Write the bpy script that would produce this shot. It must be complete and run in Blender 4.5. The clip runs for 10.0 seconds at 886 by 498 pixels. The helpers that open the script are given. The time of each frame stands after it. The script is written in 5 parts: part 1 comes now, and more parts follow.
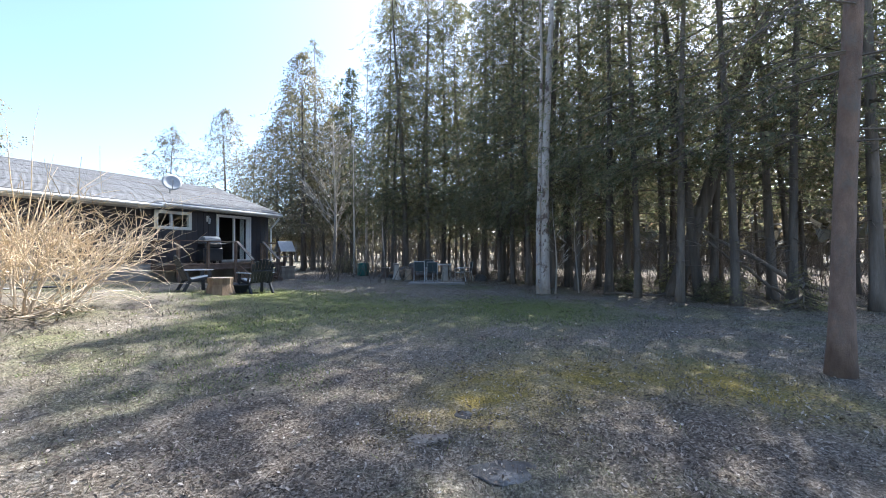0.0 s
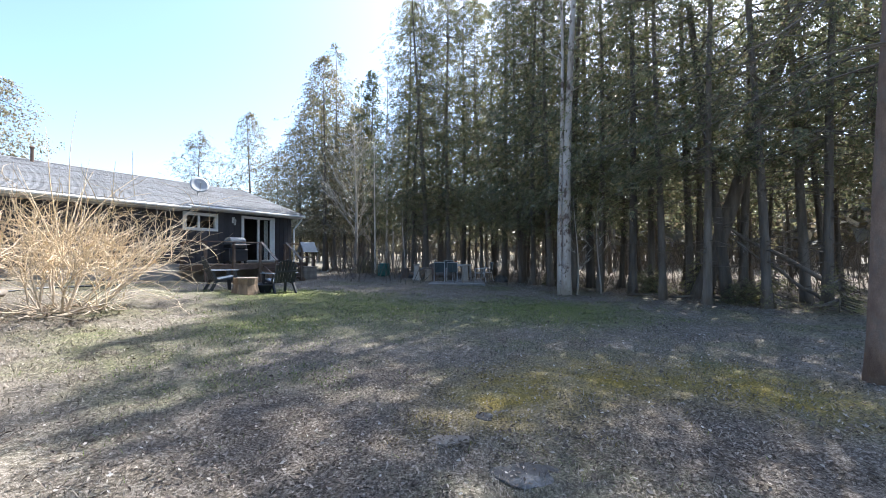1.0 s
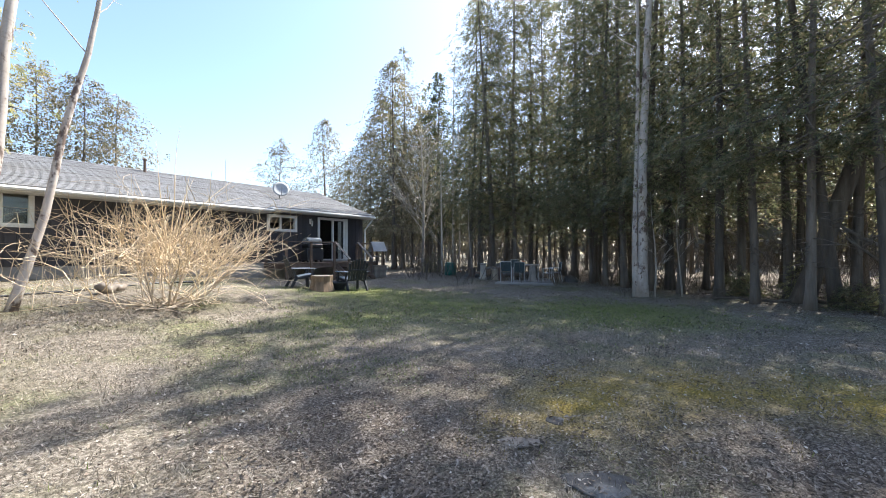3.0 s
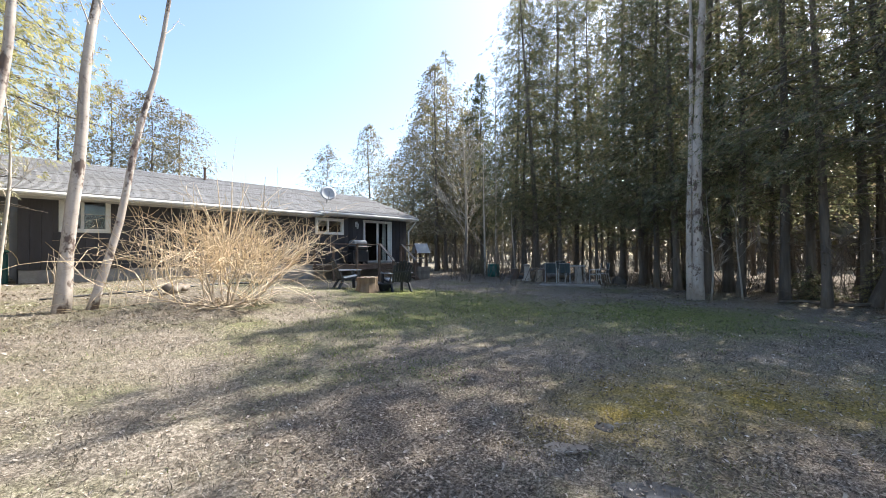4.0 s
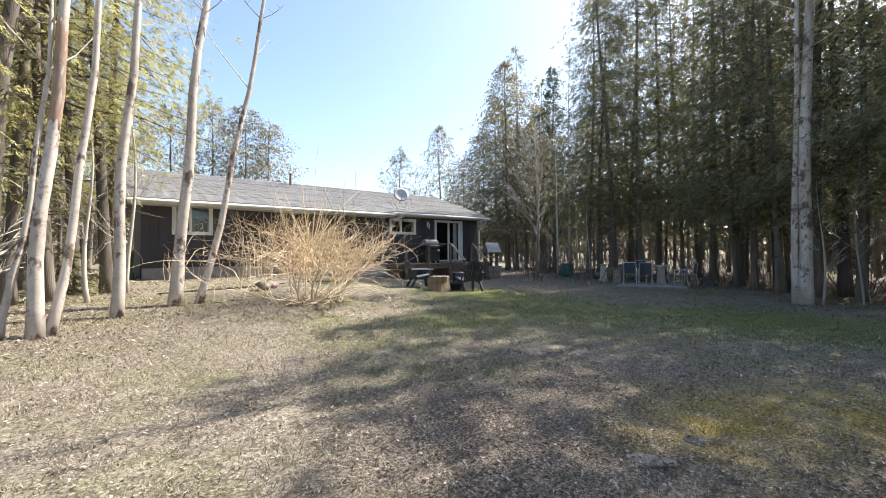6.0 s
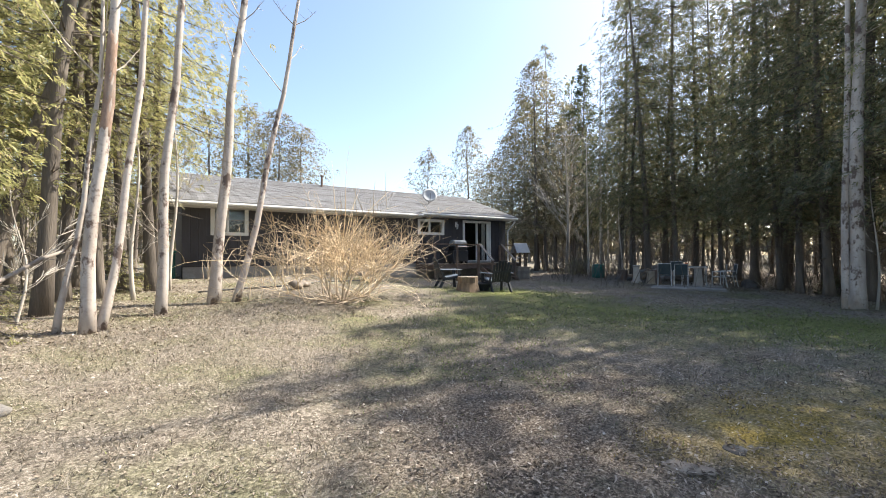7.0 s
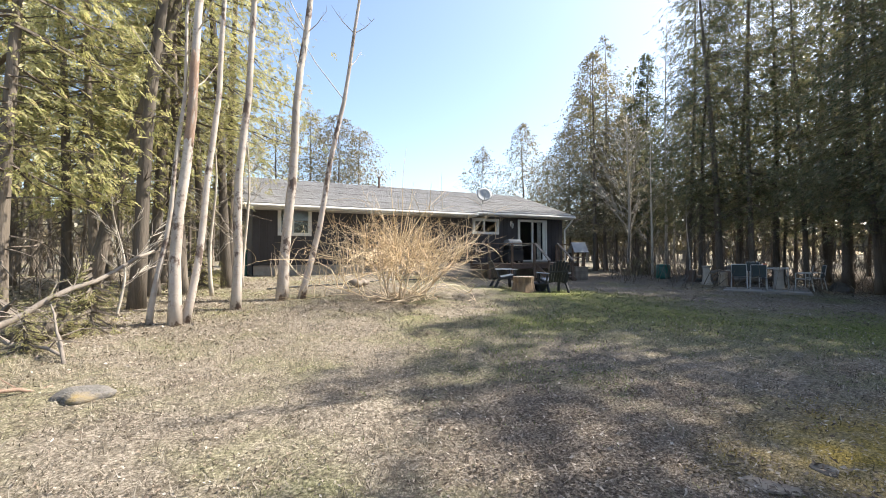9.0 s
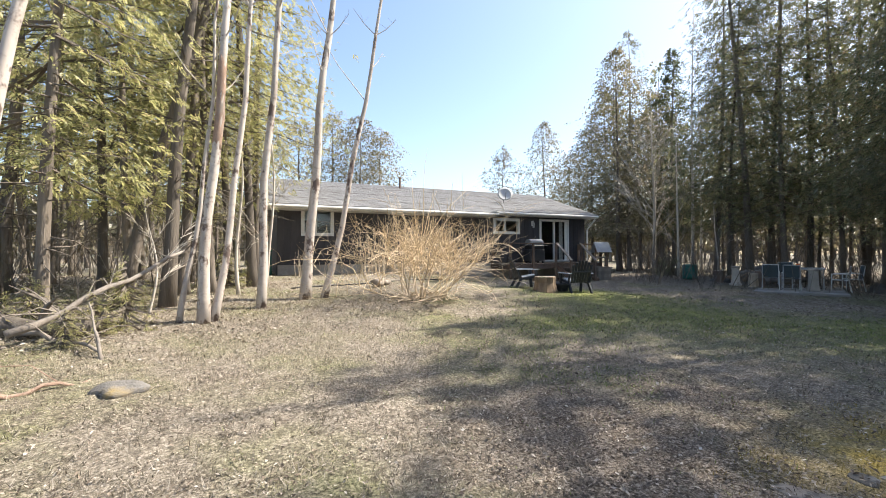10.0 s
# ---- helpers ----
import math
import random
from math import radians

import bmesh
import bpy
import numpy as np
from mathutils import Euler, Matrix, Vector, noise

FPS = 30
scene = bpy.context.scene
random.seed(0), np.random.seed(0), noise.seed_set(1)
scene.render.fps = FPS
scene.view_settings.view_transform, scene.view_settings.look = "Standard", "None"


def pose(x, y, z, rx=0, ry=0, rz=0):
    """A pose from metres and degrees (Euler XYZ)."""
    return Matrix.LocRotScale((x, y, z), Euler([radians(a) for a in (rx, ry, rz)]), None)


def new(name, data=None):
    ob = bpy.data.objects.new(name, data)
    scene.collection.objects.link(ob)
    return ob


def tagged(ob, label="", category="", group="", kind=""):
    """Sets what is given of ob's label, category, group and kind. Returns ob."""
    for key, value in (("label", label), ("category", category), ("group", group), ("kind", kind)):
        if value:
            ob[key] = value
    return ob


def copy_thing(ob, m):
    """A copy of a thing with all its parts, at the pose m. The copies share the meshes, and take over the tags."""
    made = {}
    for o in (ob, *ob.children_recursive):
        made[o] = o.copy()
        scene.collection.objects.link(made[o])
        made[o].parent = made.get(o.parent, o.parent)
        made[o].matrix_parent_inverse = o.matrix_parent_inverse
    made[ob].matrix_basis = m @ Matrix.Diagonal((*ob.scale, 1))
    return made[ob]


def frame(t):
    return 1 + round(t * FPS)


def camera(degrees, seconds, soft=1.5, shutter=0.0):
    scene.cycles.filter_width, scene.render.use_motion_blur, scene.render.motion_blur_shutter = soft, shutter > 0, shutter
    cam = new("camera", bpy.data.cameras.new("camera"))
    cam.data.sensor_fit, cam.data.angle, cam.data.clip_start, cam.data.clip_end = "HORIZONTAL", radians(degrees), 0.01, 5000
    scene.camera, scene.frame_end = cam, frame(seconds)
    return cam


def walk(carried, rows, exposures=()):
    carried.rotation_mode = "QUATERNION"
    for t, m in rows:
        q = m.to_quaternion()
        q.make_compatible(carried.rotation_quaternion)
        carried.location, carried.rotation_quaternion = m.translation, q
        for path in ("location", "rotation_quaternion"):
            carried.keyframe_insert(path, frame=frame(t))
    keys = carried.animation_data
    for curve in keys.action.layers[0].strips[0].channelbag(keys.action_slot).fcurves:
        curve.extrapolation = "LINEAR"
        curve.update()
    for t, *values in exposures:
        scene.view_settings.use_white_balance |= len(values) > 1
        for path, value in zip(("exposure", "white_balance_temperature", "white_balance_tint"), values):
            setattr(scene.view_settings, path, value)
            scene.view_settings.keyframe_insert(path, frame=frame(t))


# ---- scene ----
cam = camera(92.95, 10.0, soft=0.95)
ROWS = [
    (0.0, 0.0, 0.0, 1.380, -64.423, 0.784, 0.309),
    (0.5, -0.004, 0.002, 1.384, -62.984, 0.780, 0.345),
    (1.0, -0.006, 0.006, 1.385, -61.719, 0.862, 0.290),
    (1.5, -0.012, 0.006, 1.389, -59.872, 0.871, 0.200),
    (2.0, -0.014, 0.013, 1.387, -57.768, 0.855, 0.123),
    (2.5, -0.021, 0.018, 1.389, -55.442, 0.767, 0.142),
    (4.0, -0.049, 0.020, 1.401, -46.976, 0.997, 0.470),
    (4.5, -0.058, 0.022, 1.404, -44.194, 1.029, 0.559),
    (5.0, -0.068, 0.025, 1.407, -41.680, 0.986, 0.559),
    (5.5, -0.078, 0.027, 1.411, -39.554, 0.943, 0.558),
    (6.0, -0.085, 0.029, 1.412, -37.465, 0.947, 0.514),
    (7.5, -0.119, 0.027, 1.418, -31.839, 1.047, 0.297),
    (8.0, -0.129, 0.025, 1.420, -29.938, 1.043, 0.257),
    (8.5, -0.139, 0.023, 1.422, -28.086, 0.995, 0.261),
    (9.0, -0.153, 0.020, 1.427, -26.360, 0.943, 0.235),
    (9.5, -0.162, 0.020, 1.428, -24.826, 0.930, 0.201),
    (10.0, -0.173, 0.019, 1.432, -23.619, 0.917, 0.211),
]
EXPOSURES = [(0.0, 1.52, 5750, 10), (2.5, 1.46, 6050, 10), (5.0, 1.36, 6450, 10), (10.0, 1.3, 6650, 10)]
walk(cam, [(t, pose(x, y, z, 90 + pitch, roll, yaw)) for t, x, y, z, yaw, pitch, roll in ROWS], EXPOSURES)

# ---- light ----
SUN_AZ, SUN_EL = 95.5, 47.3
world = bpy.data.worlds.new("sky")
scene.world = world
world.use_nodes = True
sky = world.node_tree.nodes.new("ShaderNodeTexSky")
sky.sky_type, sky.sun_disc = "NISHITA", False
sky.sun_elevation, sky.sun_rotation = radians(SUN_EL), radians(SUN_AZ)
sky.air_density, sky.dust_density, sky.ozone_density = 1.0, 1.4, 1.2
backdrop = world.node_tree.nodes["Background"]
backdrop.inputs["Strength"].default_value = 0.125
world.node_tree.links.new(sky.outputs[0], backdrop.inputs["Color"])
sun = new("sun", bpy.data.lights.new("sun", "SUN"))
sun.data.energy, sun.data.angle, sun.data.color = 5.0, radians(0.53), (1.0, 0.93, 0.82)
toward_sun = Vector((math.sin(radians(SUN_AZ)) * math.cos(radians(SUN_EL)), math.cos(radians(SUN_AZ)) * math.cos(radians(SUN_EL)), math.sin(radians(SUN_EL))))
sun.matrix_world = Matrix.Translation((30, -5, 40)) @ toward_sun.to_track_quat("Z", "Y").to_matrix().to_4x4()


# ---- materials ----
def shader(name):
    m = bpy.data.materials.new(name)
    m.use_nodes = True
    nt = m.node_tree
    return m, nt, nt.nodes["Principled BSDF"]


def node(nt, kind, **inputs):
    n = nt.nodes.new(kind)
    for k, v in inputs.items():
        n.inputs[k].default_value = v
    return n


def noise_of(nt, vec, scale, detail=4.0, rough=0.6):
    n = node(nt, "ShaderNodeTexNoise", Scale=scale, Detail=detail, Roughness=rough)
    if vec is not None:
        nt.links.new(vec, n.inputs["Vector"])
    return n.outputs["Fac"]


def ramp(nt, fac, stops):
    r = nt.nodes.new("ShaderNodeValToRGB")
    els = r.color_ramp.elements
    while len(els) < len(stops):
        els.new(0.5)
    for e, (p, c) in zip(els, stops):
        e.position, e.color = p, (*c, 1)
    nt.links.new(fac, r.inputs["Fac"])
    return r.outputs["Color"]


def mix(nt, fac, a, b, blend="MIX"):
    m = nt.nodes.new("ShaderNodeMix")
    m.data_type, m.blend_type = "RGBA", blend
    for sock, v in ((m.inputs[0], fac), (m.inputs[6], a), (m.inputs[7], b)):
        if isinstance(v, (int, float)):
            sock.default_value = v
        elif isinstance(v, tuple):
            sock.default_value = (*v, 1)
        else:
            nt.links.new(v, sock)
    return m.outputs[2]


def mapped(nt, scale=(1, 1, 1), source="Object"):
    tc = nt.nodes.new("ShaderNodeTexCoord")
    mp = nt.nodes.new("ShaderNodeMapping")
    mp.inputs["Scale"].default_value = scale
    nt.links.new(tc.outputs[source], mp.inputs["Vector"])
    return mp.outputs["Vector"]


def bump(nt, bsdf, height, strength, distance=0.02):
    b = node(nt, "ShaderNodeBump", Strength=strength, Distance=distance)
    nt.links.new(height, b.inputs["Height"])
    nt.links.new(b.outputs["Normal"], bsdf.inputs["Normal"])


def surface(name, dark, light, scale=4.0, stretch=(1, 1, 1), rough=0.75, relief=0.3, metal=0.0, fine=12.0, stain=None, vary=0.25):
    """A worn surface: two scales of tone, a stain, a little relief, and a tone of its own for each object."""
    m, nt, b = shader(name)
    v = mapped(nt, stretch)
    big, small = noise_of(nt, v, scale), noise_of(nt, v, scale * fine, 3.0)
    col = ramp(nt, big, [(0.3, dark), (0.7, light)])
    mean = tuple((p + q) * 0.5 for p, q in zip(dark, light))
    col = mix(nt, ramp(nt, small, [(0.35, (0, 0, 0)), (0.75, (0.55, 0.55, 0.55))]), col, tuple(c * 0.7 for c in mean))
    if stain:
        col = mix(nt, ramp(nt, noise_of(nt, v, scale * 0.45, 5.0, 0.7), [(0.52, (0, 0, 0)), (0.68, (0.8, 0.8, 0.8))]), col, stain)
    info = nt.nodes.new("ShaderNodeObjectInfo")
    hsv = nt.nodes.new("ShaderNodeHueSaturation")
    mr = node(nt, "ShaderNodeMapRange")
    mr.inputs["To Min"].default_value, mr.inputs["To Max"].default_value = 1 - vary, 1 + vary
    nt.links.new(info.outputs["Random"], mr.inputs["Value"])
    nt.links.new(mr.outputs[0], hsv.inputs["Value"])
    nt.links.new(col, hsv.inputs["Color"])
    nt.links.new(hsv.outputs[0], b.inputs["Base Color"])
    b.inputs["Roughness"].default_value, b.inputs["Metallic"].default_value = rough, metal
    if relief:
        bump(nt, b, small, relief)
    return m


def leafy(name, stops, rough=0.5, through_light=0.35, gloss=0.35):
    """Leaves and blades: a colour for each from the ramp, and light that shines through."""
    m, nt, b = shader(name)
    geo = nt.nodes.new("ShaderNodeNewGeometry")
    info = nt.nodes.new("ShaderNodeObjectInfo")
    col = ramp(nt, geo.outputs["Random Per Island"], stops)
    hsv = nt.nodes.new("ShaderNodeHueSaturation")
    mr = node(nt, "ShaderNodeMapRange")
    mr.inputs["To Min"].default_value, mr.inputs["To Max"].default_value = 0.75, 1.25
    nt.links.new(info.outputs["Random"], mr.inputs["Value"])
    nt.links.new(mr.outputs[0], hsv.inputs["Value"])
    nt.links.new(col, hsv.inputs["Color"])
    nt.links.new(hsv.outputs[0], b.inputs["Base Color"])
    b.inputs["Roughness"].default_value = rough
    b.inputs["Specular IOR Level"].default_value = gloss
    if through_light:
        tr = nt.nodes.new("ShaderNodeBsdfTranslucent")
        nt.links.new(hsv.outputs[0], tr.inputs["Color"])
        ms = nt.nodes.new("ShaderNodeMixShader")
        ms.inputs[0].default_value = through_light
        nt.links.new(b.outputs[0], ms.inputs[1])
        nt.links.new(tr.outputs[0], ms.inputs[2])
        nt.links.new(ms.outputs[0], nt.nodes["Material Output"].inputs["Surface"])
    return m


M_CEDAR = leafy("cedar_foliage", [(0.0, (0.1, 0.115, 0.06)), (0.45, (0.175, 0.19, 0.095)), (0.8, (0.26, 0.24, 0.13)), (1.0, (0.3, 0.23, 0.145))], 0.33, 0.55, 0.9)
# lighter copy of the cedar foliage: sunshine is put into its yellow-green
M_CEDAR_SUN = leafy("sunlit_cedar_foliage", [(0.0, (0.24, 0.24, 0.1)), (0.5, (0.38, 0.375, 0.16)), (0.85, (0.48, 0.44, 0.21)), (1.0, (0.44, 0.35, 0.21))], 0.42, 0.6, 0.5)
M_CEDAR_FAR = leafy("browned_cedar_foliage", [(0.0, (0.12, 0.115, 0.065)), (0.5, (0.2, 0.18, 0.1)), (1.0, (0.3, 0.24, 0.155))], 0.45, 0.42, 0.6)
M_SPRUCE = leafy("spruce_needles", [(0.0, (0.05, 0.065, 0.032)), (1.0, (0.12, 0.13, 0.065))], 0.45, 0.35)
M_BARK = surface("cedar_bark", (0.075, 0.062, 0.05), (0.23, 0.195, 0.16), 5.0, (1, 1, 0.12), 0.9, 0.8)
M_BARK_RED = surface("spruce_bark", (0.19, 0.125, 0.092), (0.37, 0.26, 0.195), 7.0, (1, 1, 0.5), 0.9, 0.7, stain=(0.2, 0.19, 0.17))
M_PALETWIG = surface("pale_twig_bark", (0.36, 0.32, 0.27), (0.58, 0.53, 0.46), 3.0, (1, 1, 0.3), 0.8, 0.1)
M_TWIG = surface("bare_twig_bark", (0.16, 0.13, 0.1), (0.34, 0.29, 0.23), 3.0, (1, 1, 0.3), 0.8, 0.2)
M_LITTER = leafy("dead_leaves", [(0.0, (0.06, 0.045, 0.034)), (0.5, (0.13, 0.1, 0.076)), (0.85, (0.25, 0.2, 0.155)), (1.0, (0.44, 0.39, 0.33))], 0.7, 0.1, 0.3)
M_PALELEAF = leafy("pale_dead_leaves", [(0.0, (0.13, 0.1, 0.075)), (0.5, (0.27, 0.22, 0.17)), (0.85, (0.4, 0.35, 0.295)), (1.0, (0.54, 0.5, 0.44))], 0.7, 0.1, 0.3)
M_GRASS = leafy("lawn_grass", [(0.0, (0.05, 0.042, 0.03)), (0.35, (0.11, 0.095, 0.068)), (0.65, (0.21, 0.18, 0.145)), (1.0, (0.38, 0.34, 0.285))], 0.6, 0.2, 0.3)
M_GREENGRASS = leafy("green_grass", [(0.0, (0.08, 0.12, 0.025)), (0.5, (0.15, 0.2, 0.04)), (1.0, (0.27, 0.3, 0.09))], 0.6, 0.25, 0.3)
M_MOSS = leafy("ochre_moss", [(0.0, (0.13, 0.11, 0.035)), (0.5, (0.26, 0.2, 0.06)), (1.0, (0.44, 0.33, 0.1))], 0.8, 0.1, 0.2)
M_DRY = leafy("dry_straw", [(0.0, (0.24, 0.195, 0.13)), (0.6, (0.44, 0.375, 0.275)), (1.0, (0.62, 0.55, 0.44))], 0.6, 0.25, 0.3)
M_SIDING = surface("dark_stained_siding", (0.041, 0.038, 0.042), (0.066, 0.062, 0.068), 1.2, (1, 1, 0.25), 0.65, 0.25, vary=0.12)
M_WHITE = surface("white_painted_trim", (0.66, 0.65, 0.62), (0.8, 0.8, 0.77), 2.0, rough=0.5, relief=0.05, vary=0.04)
M_CONCRETE = surface("concrete", (0.24, 0.22, 0.2), (0.38, 0.36, 0.33), 2.0, rough=0.9, relief=0.4, stain=(0.18, 0.16, 0.13))
M_DECK = surface("weathered_brown_wood", (0.10, 0.068, 0.05), (0.22, 0.155, 0.12), 3.0, (1, 1, 1), 0.8, 0.4)
M_CHARCOAL = surface("black_plastic", (0.02, 0.022, 0.026), (0.04, 0.043, 0.05), 3.0, rough=0.45, relief=0.05)
M_STEEL = surface("brushed_grey_metal", (0.3, 0.31, 0.32), (0.45, 0.46, 0.48), 4.0, rough=0.35, relief=0.05, metal=0.7)


def aspen_bark():
    m, nt, b = shader("aspen_bark")
    v = mapped(nt, (1, 1, 0.35))
    col = ramp(nt, noise_of(nt, v, 3.0, 5), [(0.3, (0.3, 0.255, 0.22)), (0.65, (0.55, 0.495, 0.445))])
    bands = noise_of(nt, mapped(nt, (3.0, 3.0, 4)), 1.8, 6, 0.75)
    col = mix(nt, ramp(nt, bands, [(0.52, (0, 0, 0)), (0.68, (0.55, 0.55, 0.55))]), col, (0.2, 0.165, 0.14))
    scars = noise_of(nt, mapped(nt, (1.5, 1.5, 1.0), "Object"), 2.2, 4, 0.7)
    col = mix(nt, ramp(nt, scars, [(0.53, (0, 0, 0)), (0.6, (0.95, 0.95, 0.95))]), col, (0.11, 0.075, 0.06))
    nt.links.new(col, b.inputs["Base Color"])
    b.inputs["Roughness"].default_value = 0.75
    bump(nt, b, bands, 0.35, 0.01)
    return m


M_ASPEN = aspen_bark()


def glass():
    m, nt, b = shader("window_glass")
    b.inputs["Base Color"].default_value = (0.9, 0.93, 0.92, 1)
    b.inputs["Roughness"].default_value = 0.02
    b.inputs["Transmission Weight"].default_value = 1.0
    b.inputs["IOR"].default_value = 1.5
    return m


M_GLASS = glass()


def ground_material():
    """Thin spring lawn: straw, green, moss and leaf litter, each in its own patches."""
    m, nt, b = shader("spring_lawn")
    geo = nt.nodes.new("ShaderNodeNewGeometry")
    pos = geo.outputs["Position"]
    fine, mid, big = noise_of(nt, pos, 42.0, 9, 0.85), noise_of(nt, pos, 5.0, 6, 0.7), noise_of(nt, pos, 0.55, 4, 0.6)
    straw = ramp(nt, fine, [(0.38, (0.045, 0.037, 0.028)), (0.5, (0.2, 0.172, 0.133)), (0.62, (0.5, 0.445, 0.375))])
    green = ramp(nt, fine, [(0.41, (0.025, 0.03, 0.01)), (0.5, (0.125, 0.145, 0.04)), (0.58, (0.3, 0.29, 0.13))])
    litter = ramp(nt, fine, [(0.41, (0.02, 0.015, 0.011)), (0.5, (0.12, 0.095, 0.073)), (0.6, (0.4, 0.35, 0.29))])
    mossy = ramp(nt, fine, [(0.4, (0.07, 0.055, 0.015)), (0.5, (0.22, 0.165, 0.035)), (0.6, (0.46, 0.33, 0.07))])

    def patch(x, y, radius, soft, stretch=1.0):
        """1 inside a ragged patch of ground."""
        v = nt.nodes.new("ShaderNodeVectorMath")
        v.operation = "SUBTRACT"
        v.inputs[1].default_value = (x, y, 0)
        nt.links.new(pos, v.inputs[0])
        w = nt.nodes.new("ShaderNodeVectorMath")
        w.operation = "MULTIPLY"
        w.inputs[1].default_value = (1, stretch, 0)
        nt.links.new(v.outputs[0], w.inputs[0])
        ln = nt.nodes.new("ShaderNodeVectorMath")
        ln.operation = "LENGTH"
        nt.links.new(w.outputs[0], ln.inputs[0])
        wob = nt.nodes.new("ShaderNodeMath")
        wob.operation = "MULTIPLY_ADD"
        wob.inputs[1].default_value = radius * 1.6
        nt.links.new(mid, wob.inputs[0])
        nt.links.new(ln.outputs["Value"], wob.inputs[2])
        r = node(nt, "ShaderNodeMapRange")
        r.inputs["From Min"].default_value, r.inputs["From Max"].default_value = radius * 1.8 - soft, radius * 1.8 + soft
        r.inputs["To Min"].default_value, r.inputs["To Max"].default_value = 1, 0
        nt.links.new(wob.outputs[0], r.inputs["Value"])
        return r.outputs[0]

    col = mix(nt, ramp(nt, big, [(0.46, (0, 0, 0)), (0.66, (0.7, 0.7, 0.7))]), straw, green)
    col = mix(nt, ramp(nt, noise_of(nt, pos, 1.3, 6, 0.75), [(0.5, (0, 0, 0)), (0.66, (0.9, 0.9, 0.9))]), col, litter)
    col = mix(nt, ramp(nt, noise_of(nt, pos, 11.0, 5, 0.7), [(0.46, (0, 0, 0)), (0.62, (0.62, 0.62, 0.62))]), col, (0.055, 0.045, 0.034))
    for x, y, radius, soft, stretch in ((8.0, 6.0, 2.2, 1.6, 1.0), (10.2, 2.7, 1.9, 1.0, 1.0), (5.0, 6.2, 1.2, 0.8, 1.5), (8.4, 9.4, 1.6, 1.2, 1.0)):
        p = patch(x, y, radius, soft, stretch)
        col = mix(nt, p, col, green)
    thin = ramp(nt, noise_of(nt, pos, 2.6, 6, 0.75), [(0.36, (0.3, 0.3, 0.3)), (0.58, (0.95, 0.95, 0.95))])
    for x, y, radius, soft, stretch in ((3.9, 1.4, 0.7, 0.6, 1.0), (4.9, 0.4, 0.9, 0.8, 1.0), (5.2, -0.9, 0.7, 0.6, 1.0), (2.95, 1.75, 0.25, 0.2, 1.3)):
        fade = nt.nodes.new("ShaderNodeMath")
        fade.operation = "MULTIPLY"
        nt.links.new(patch(x, y, radius, soft, stretch), fade.inputs[0])
        nt.links.new(thin, fade.inputs[1])
        col = mix(nt, fade.outputs[0], col, mossy)
    for x, y, radius, soft, stretch in ((2.3, 2.5, 1.0, 0.5, 1.0), (1.7, 1.5, 0.5, 0.3, 1.0), (3.9, 2.9, 0.7, 0.4, 1.0), (3.6, -0.3, 0.9, 0.5, 1.0)):
        col = mix(nt, patch(x, y, radius, soft, stretch), col, litter)
    # the woods' floor, and the worn bare yard by the house
    for x, y, radius, soft, stretch in ((26, -5, 12, 1.5, 1.0), (26, 12, 9.0, 1.5, 1.0), (16, 16, 4.0, 1.0, 1.4)):
        col = mix(nt, patch(x, y, radius, soft, stretch), col, litter)
    nt.links.new(col, b.inputs["Base Color"])
    b.inputs["Roughness"].default_value = 0.95
    b.inputs["Specular IOR Level"].default_value = 0.2
    bump(nt, b, fine, 0.5, 0.03)
    return m


M_GROUND = ground_material()


# ---- mesh helpers ----
def smooth01(v):
    v = np.clip(v, 0, 1)
    return v * v * (3 - 2 * v)


def rise(x, y):
    """The height of the lawn: level by the walk, rising to the house."""
    x, y = np.asarray(x, float), np.asarray(y, float)
    z = 0.74 * smooth01((y - 1) / 15) * (1 - 0.55 * smooth01((x - 4) / 8))
    return z + 0.02 * np.sin(x * 0.9 + 0.4 * y) * np.sin(y * 0.7 - 0.3 * x) + 0.25 * smooth01((x - 30) / 30)


def floor_z(x, y):
    return float(rise(x, y))


def thing(name, x, y, z=None, label="", category="", group="", kind="", turn=0.0):
    ob = new(name)
    ob.empty_display_size = 0.2
    ob.matrix_basis = pose(x, y, floor_z(x, y) if z is None else z, 0, 0, turn)
    return tagged(ob, label, category, group, kind)


def raw(name, verts, faces, material, parent=None, label="", smooth=False):
    """One mesh object from vertices and faces."""
    me = bpy.data.meshes.new(name)
    me.from_pydata(verts, [], faces)
    me.materials.append(material)
    if smooth:
        me.polygons.foreach_set("use_smooth", np.ones(len(me.polygons), bool))
    ob = new(name, me)
    if parent is not None:
        ob.parent = parent
    return tagged(ob, label)


def part(name, bm, material, parent=None, label="", smooth=False):
    me = bpy.data.meshes.new(name)
    bm.to_mesh(me)
    bm.free()
    me.materials.append(material)
    if smooth:
        me.polygons.foreach_set("use_smooth", np.ones(len(me.polygons), bool))
    ob = new(name, me)
    if parent is not None:
        ob.parent = parent
    return tagged(ob, label)


def block(bm, x0, x1, y0, y1, z0, z1, bevel=0.008, m=None):
    """A bevelled box into bm."""
    vs = bmesh.ops.create_cube(bm, size=1.0)["verts"]
    for v in vs:
        v.co = Vector((x0 + (v.co.x + 0.5) * (x1 - x0), y0 + (v.co.y + 0.5) * (y1 - y0), z0 + (v.co.z + 0.5) * (z1 - z0)))
    if bevel:
        es = list({e for v in vs for e in v.link_edges})
        out = bmesh.ops.bevel(bm, geom=es, offset=bevel, segments=1, affect="EDGES")
        vs = list({v for f in out["faces"] for v in f.verts} | {v for v in vs if v.is_valid})
    if m is not None:
        for v in vs:
            v.co = m @ v.co
    return bm


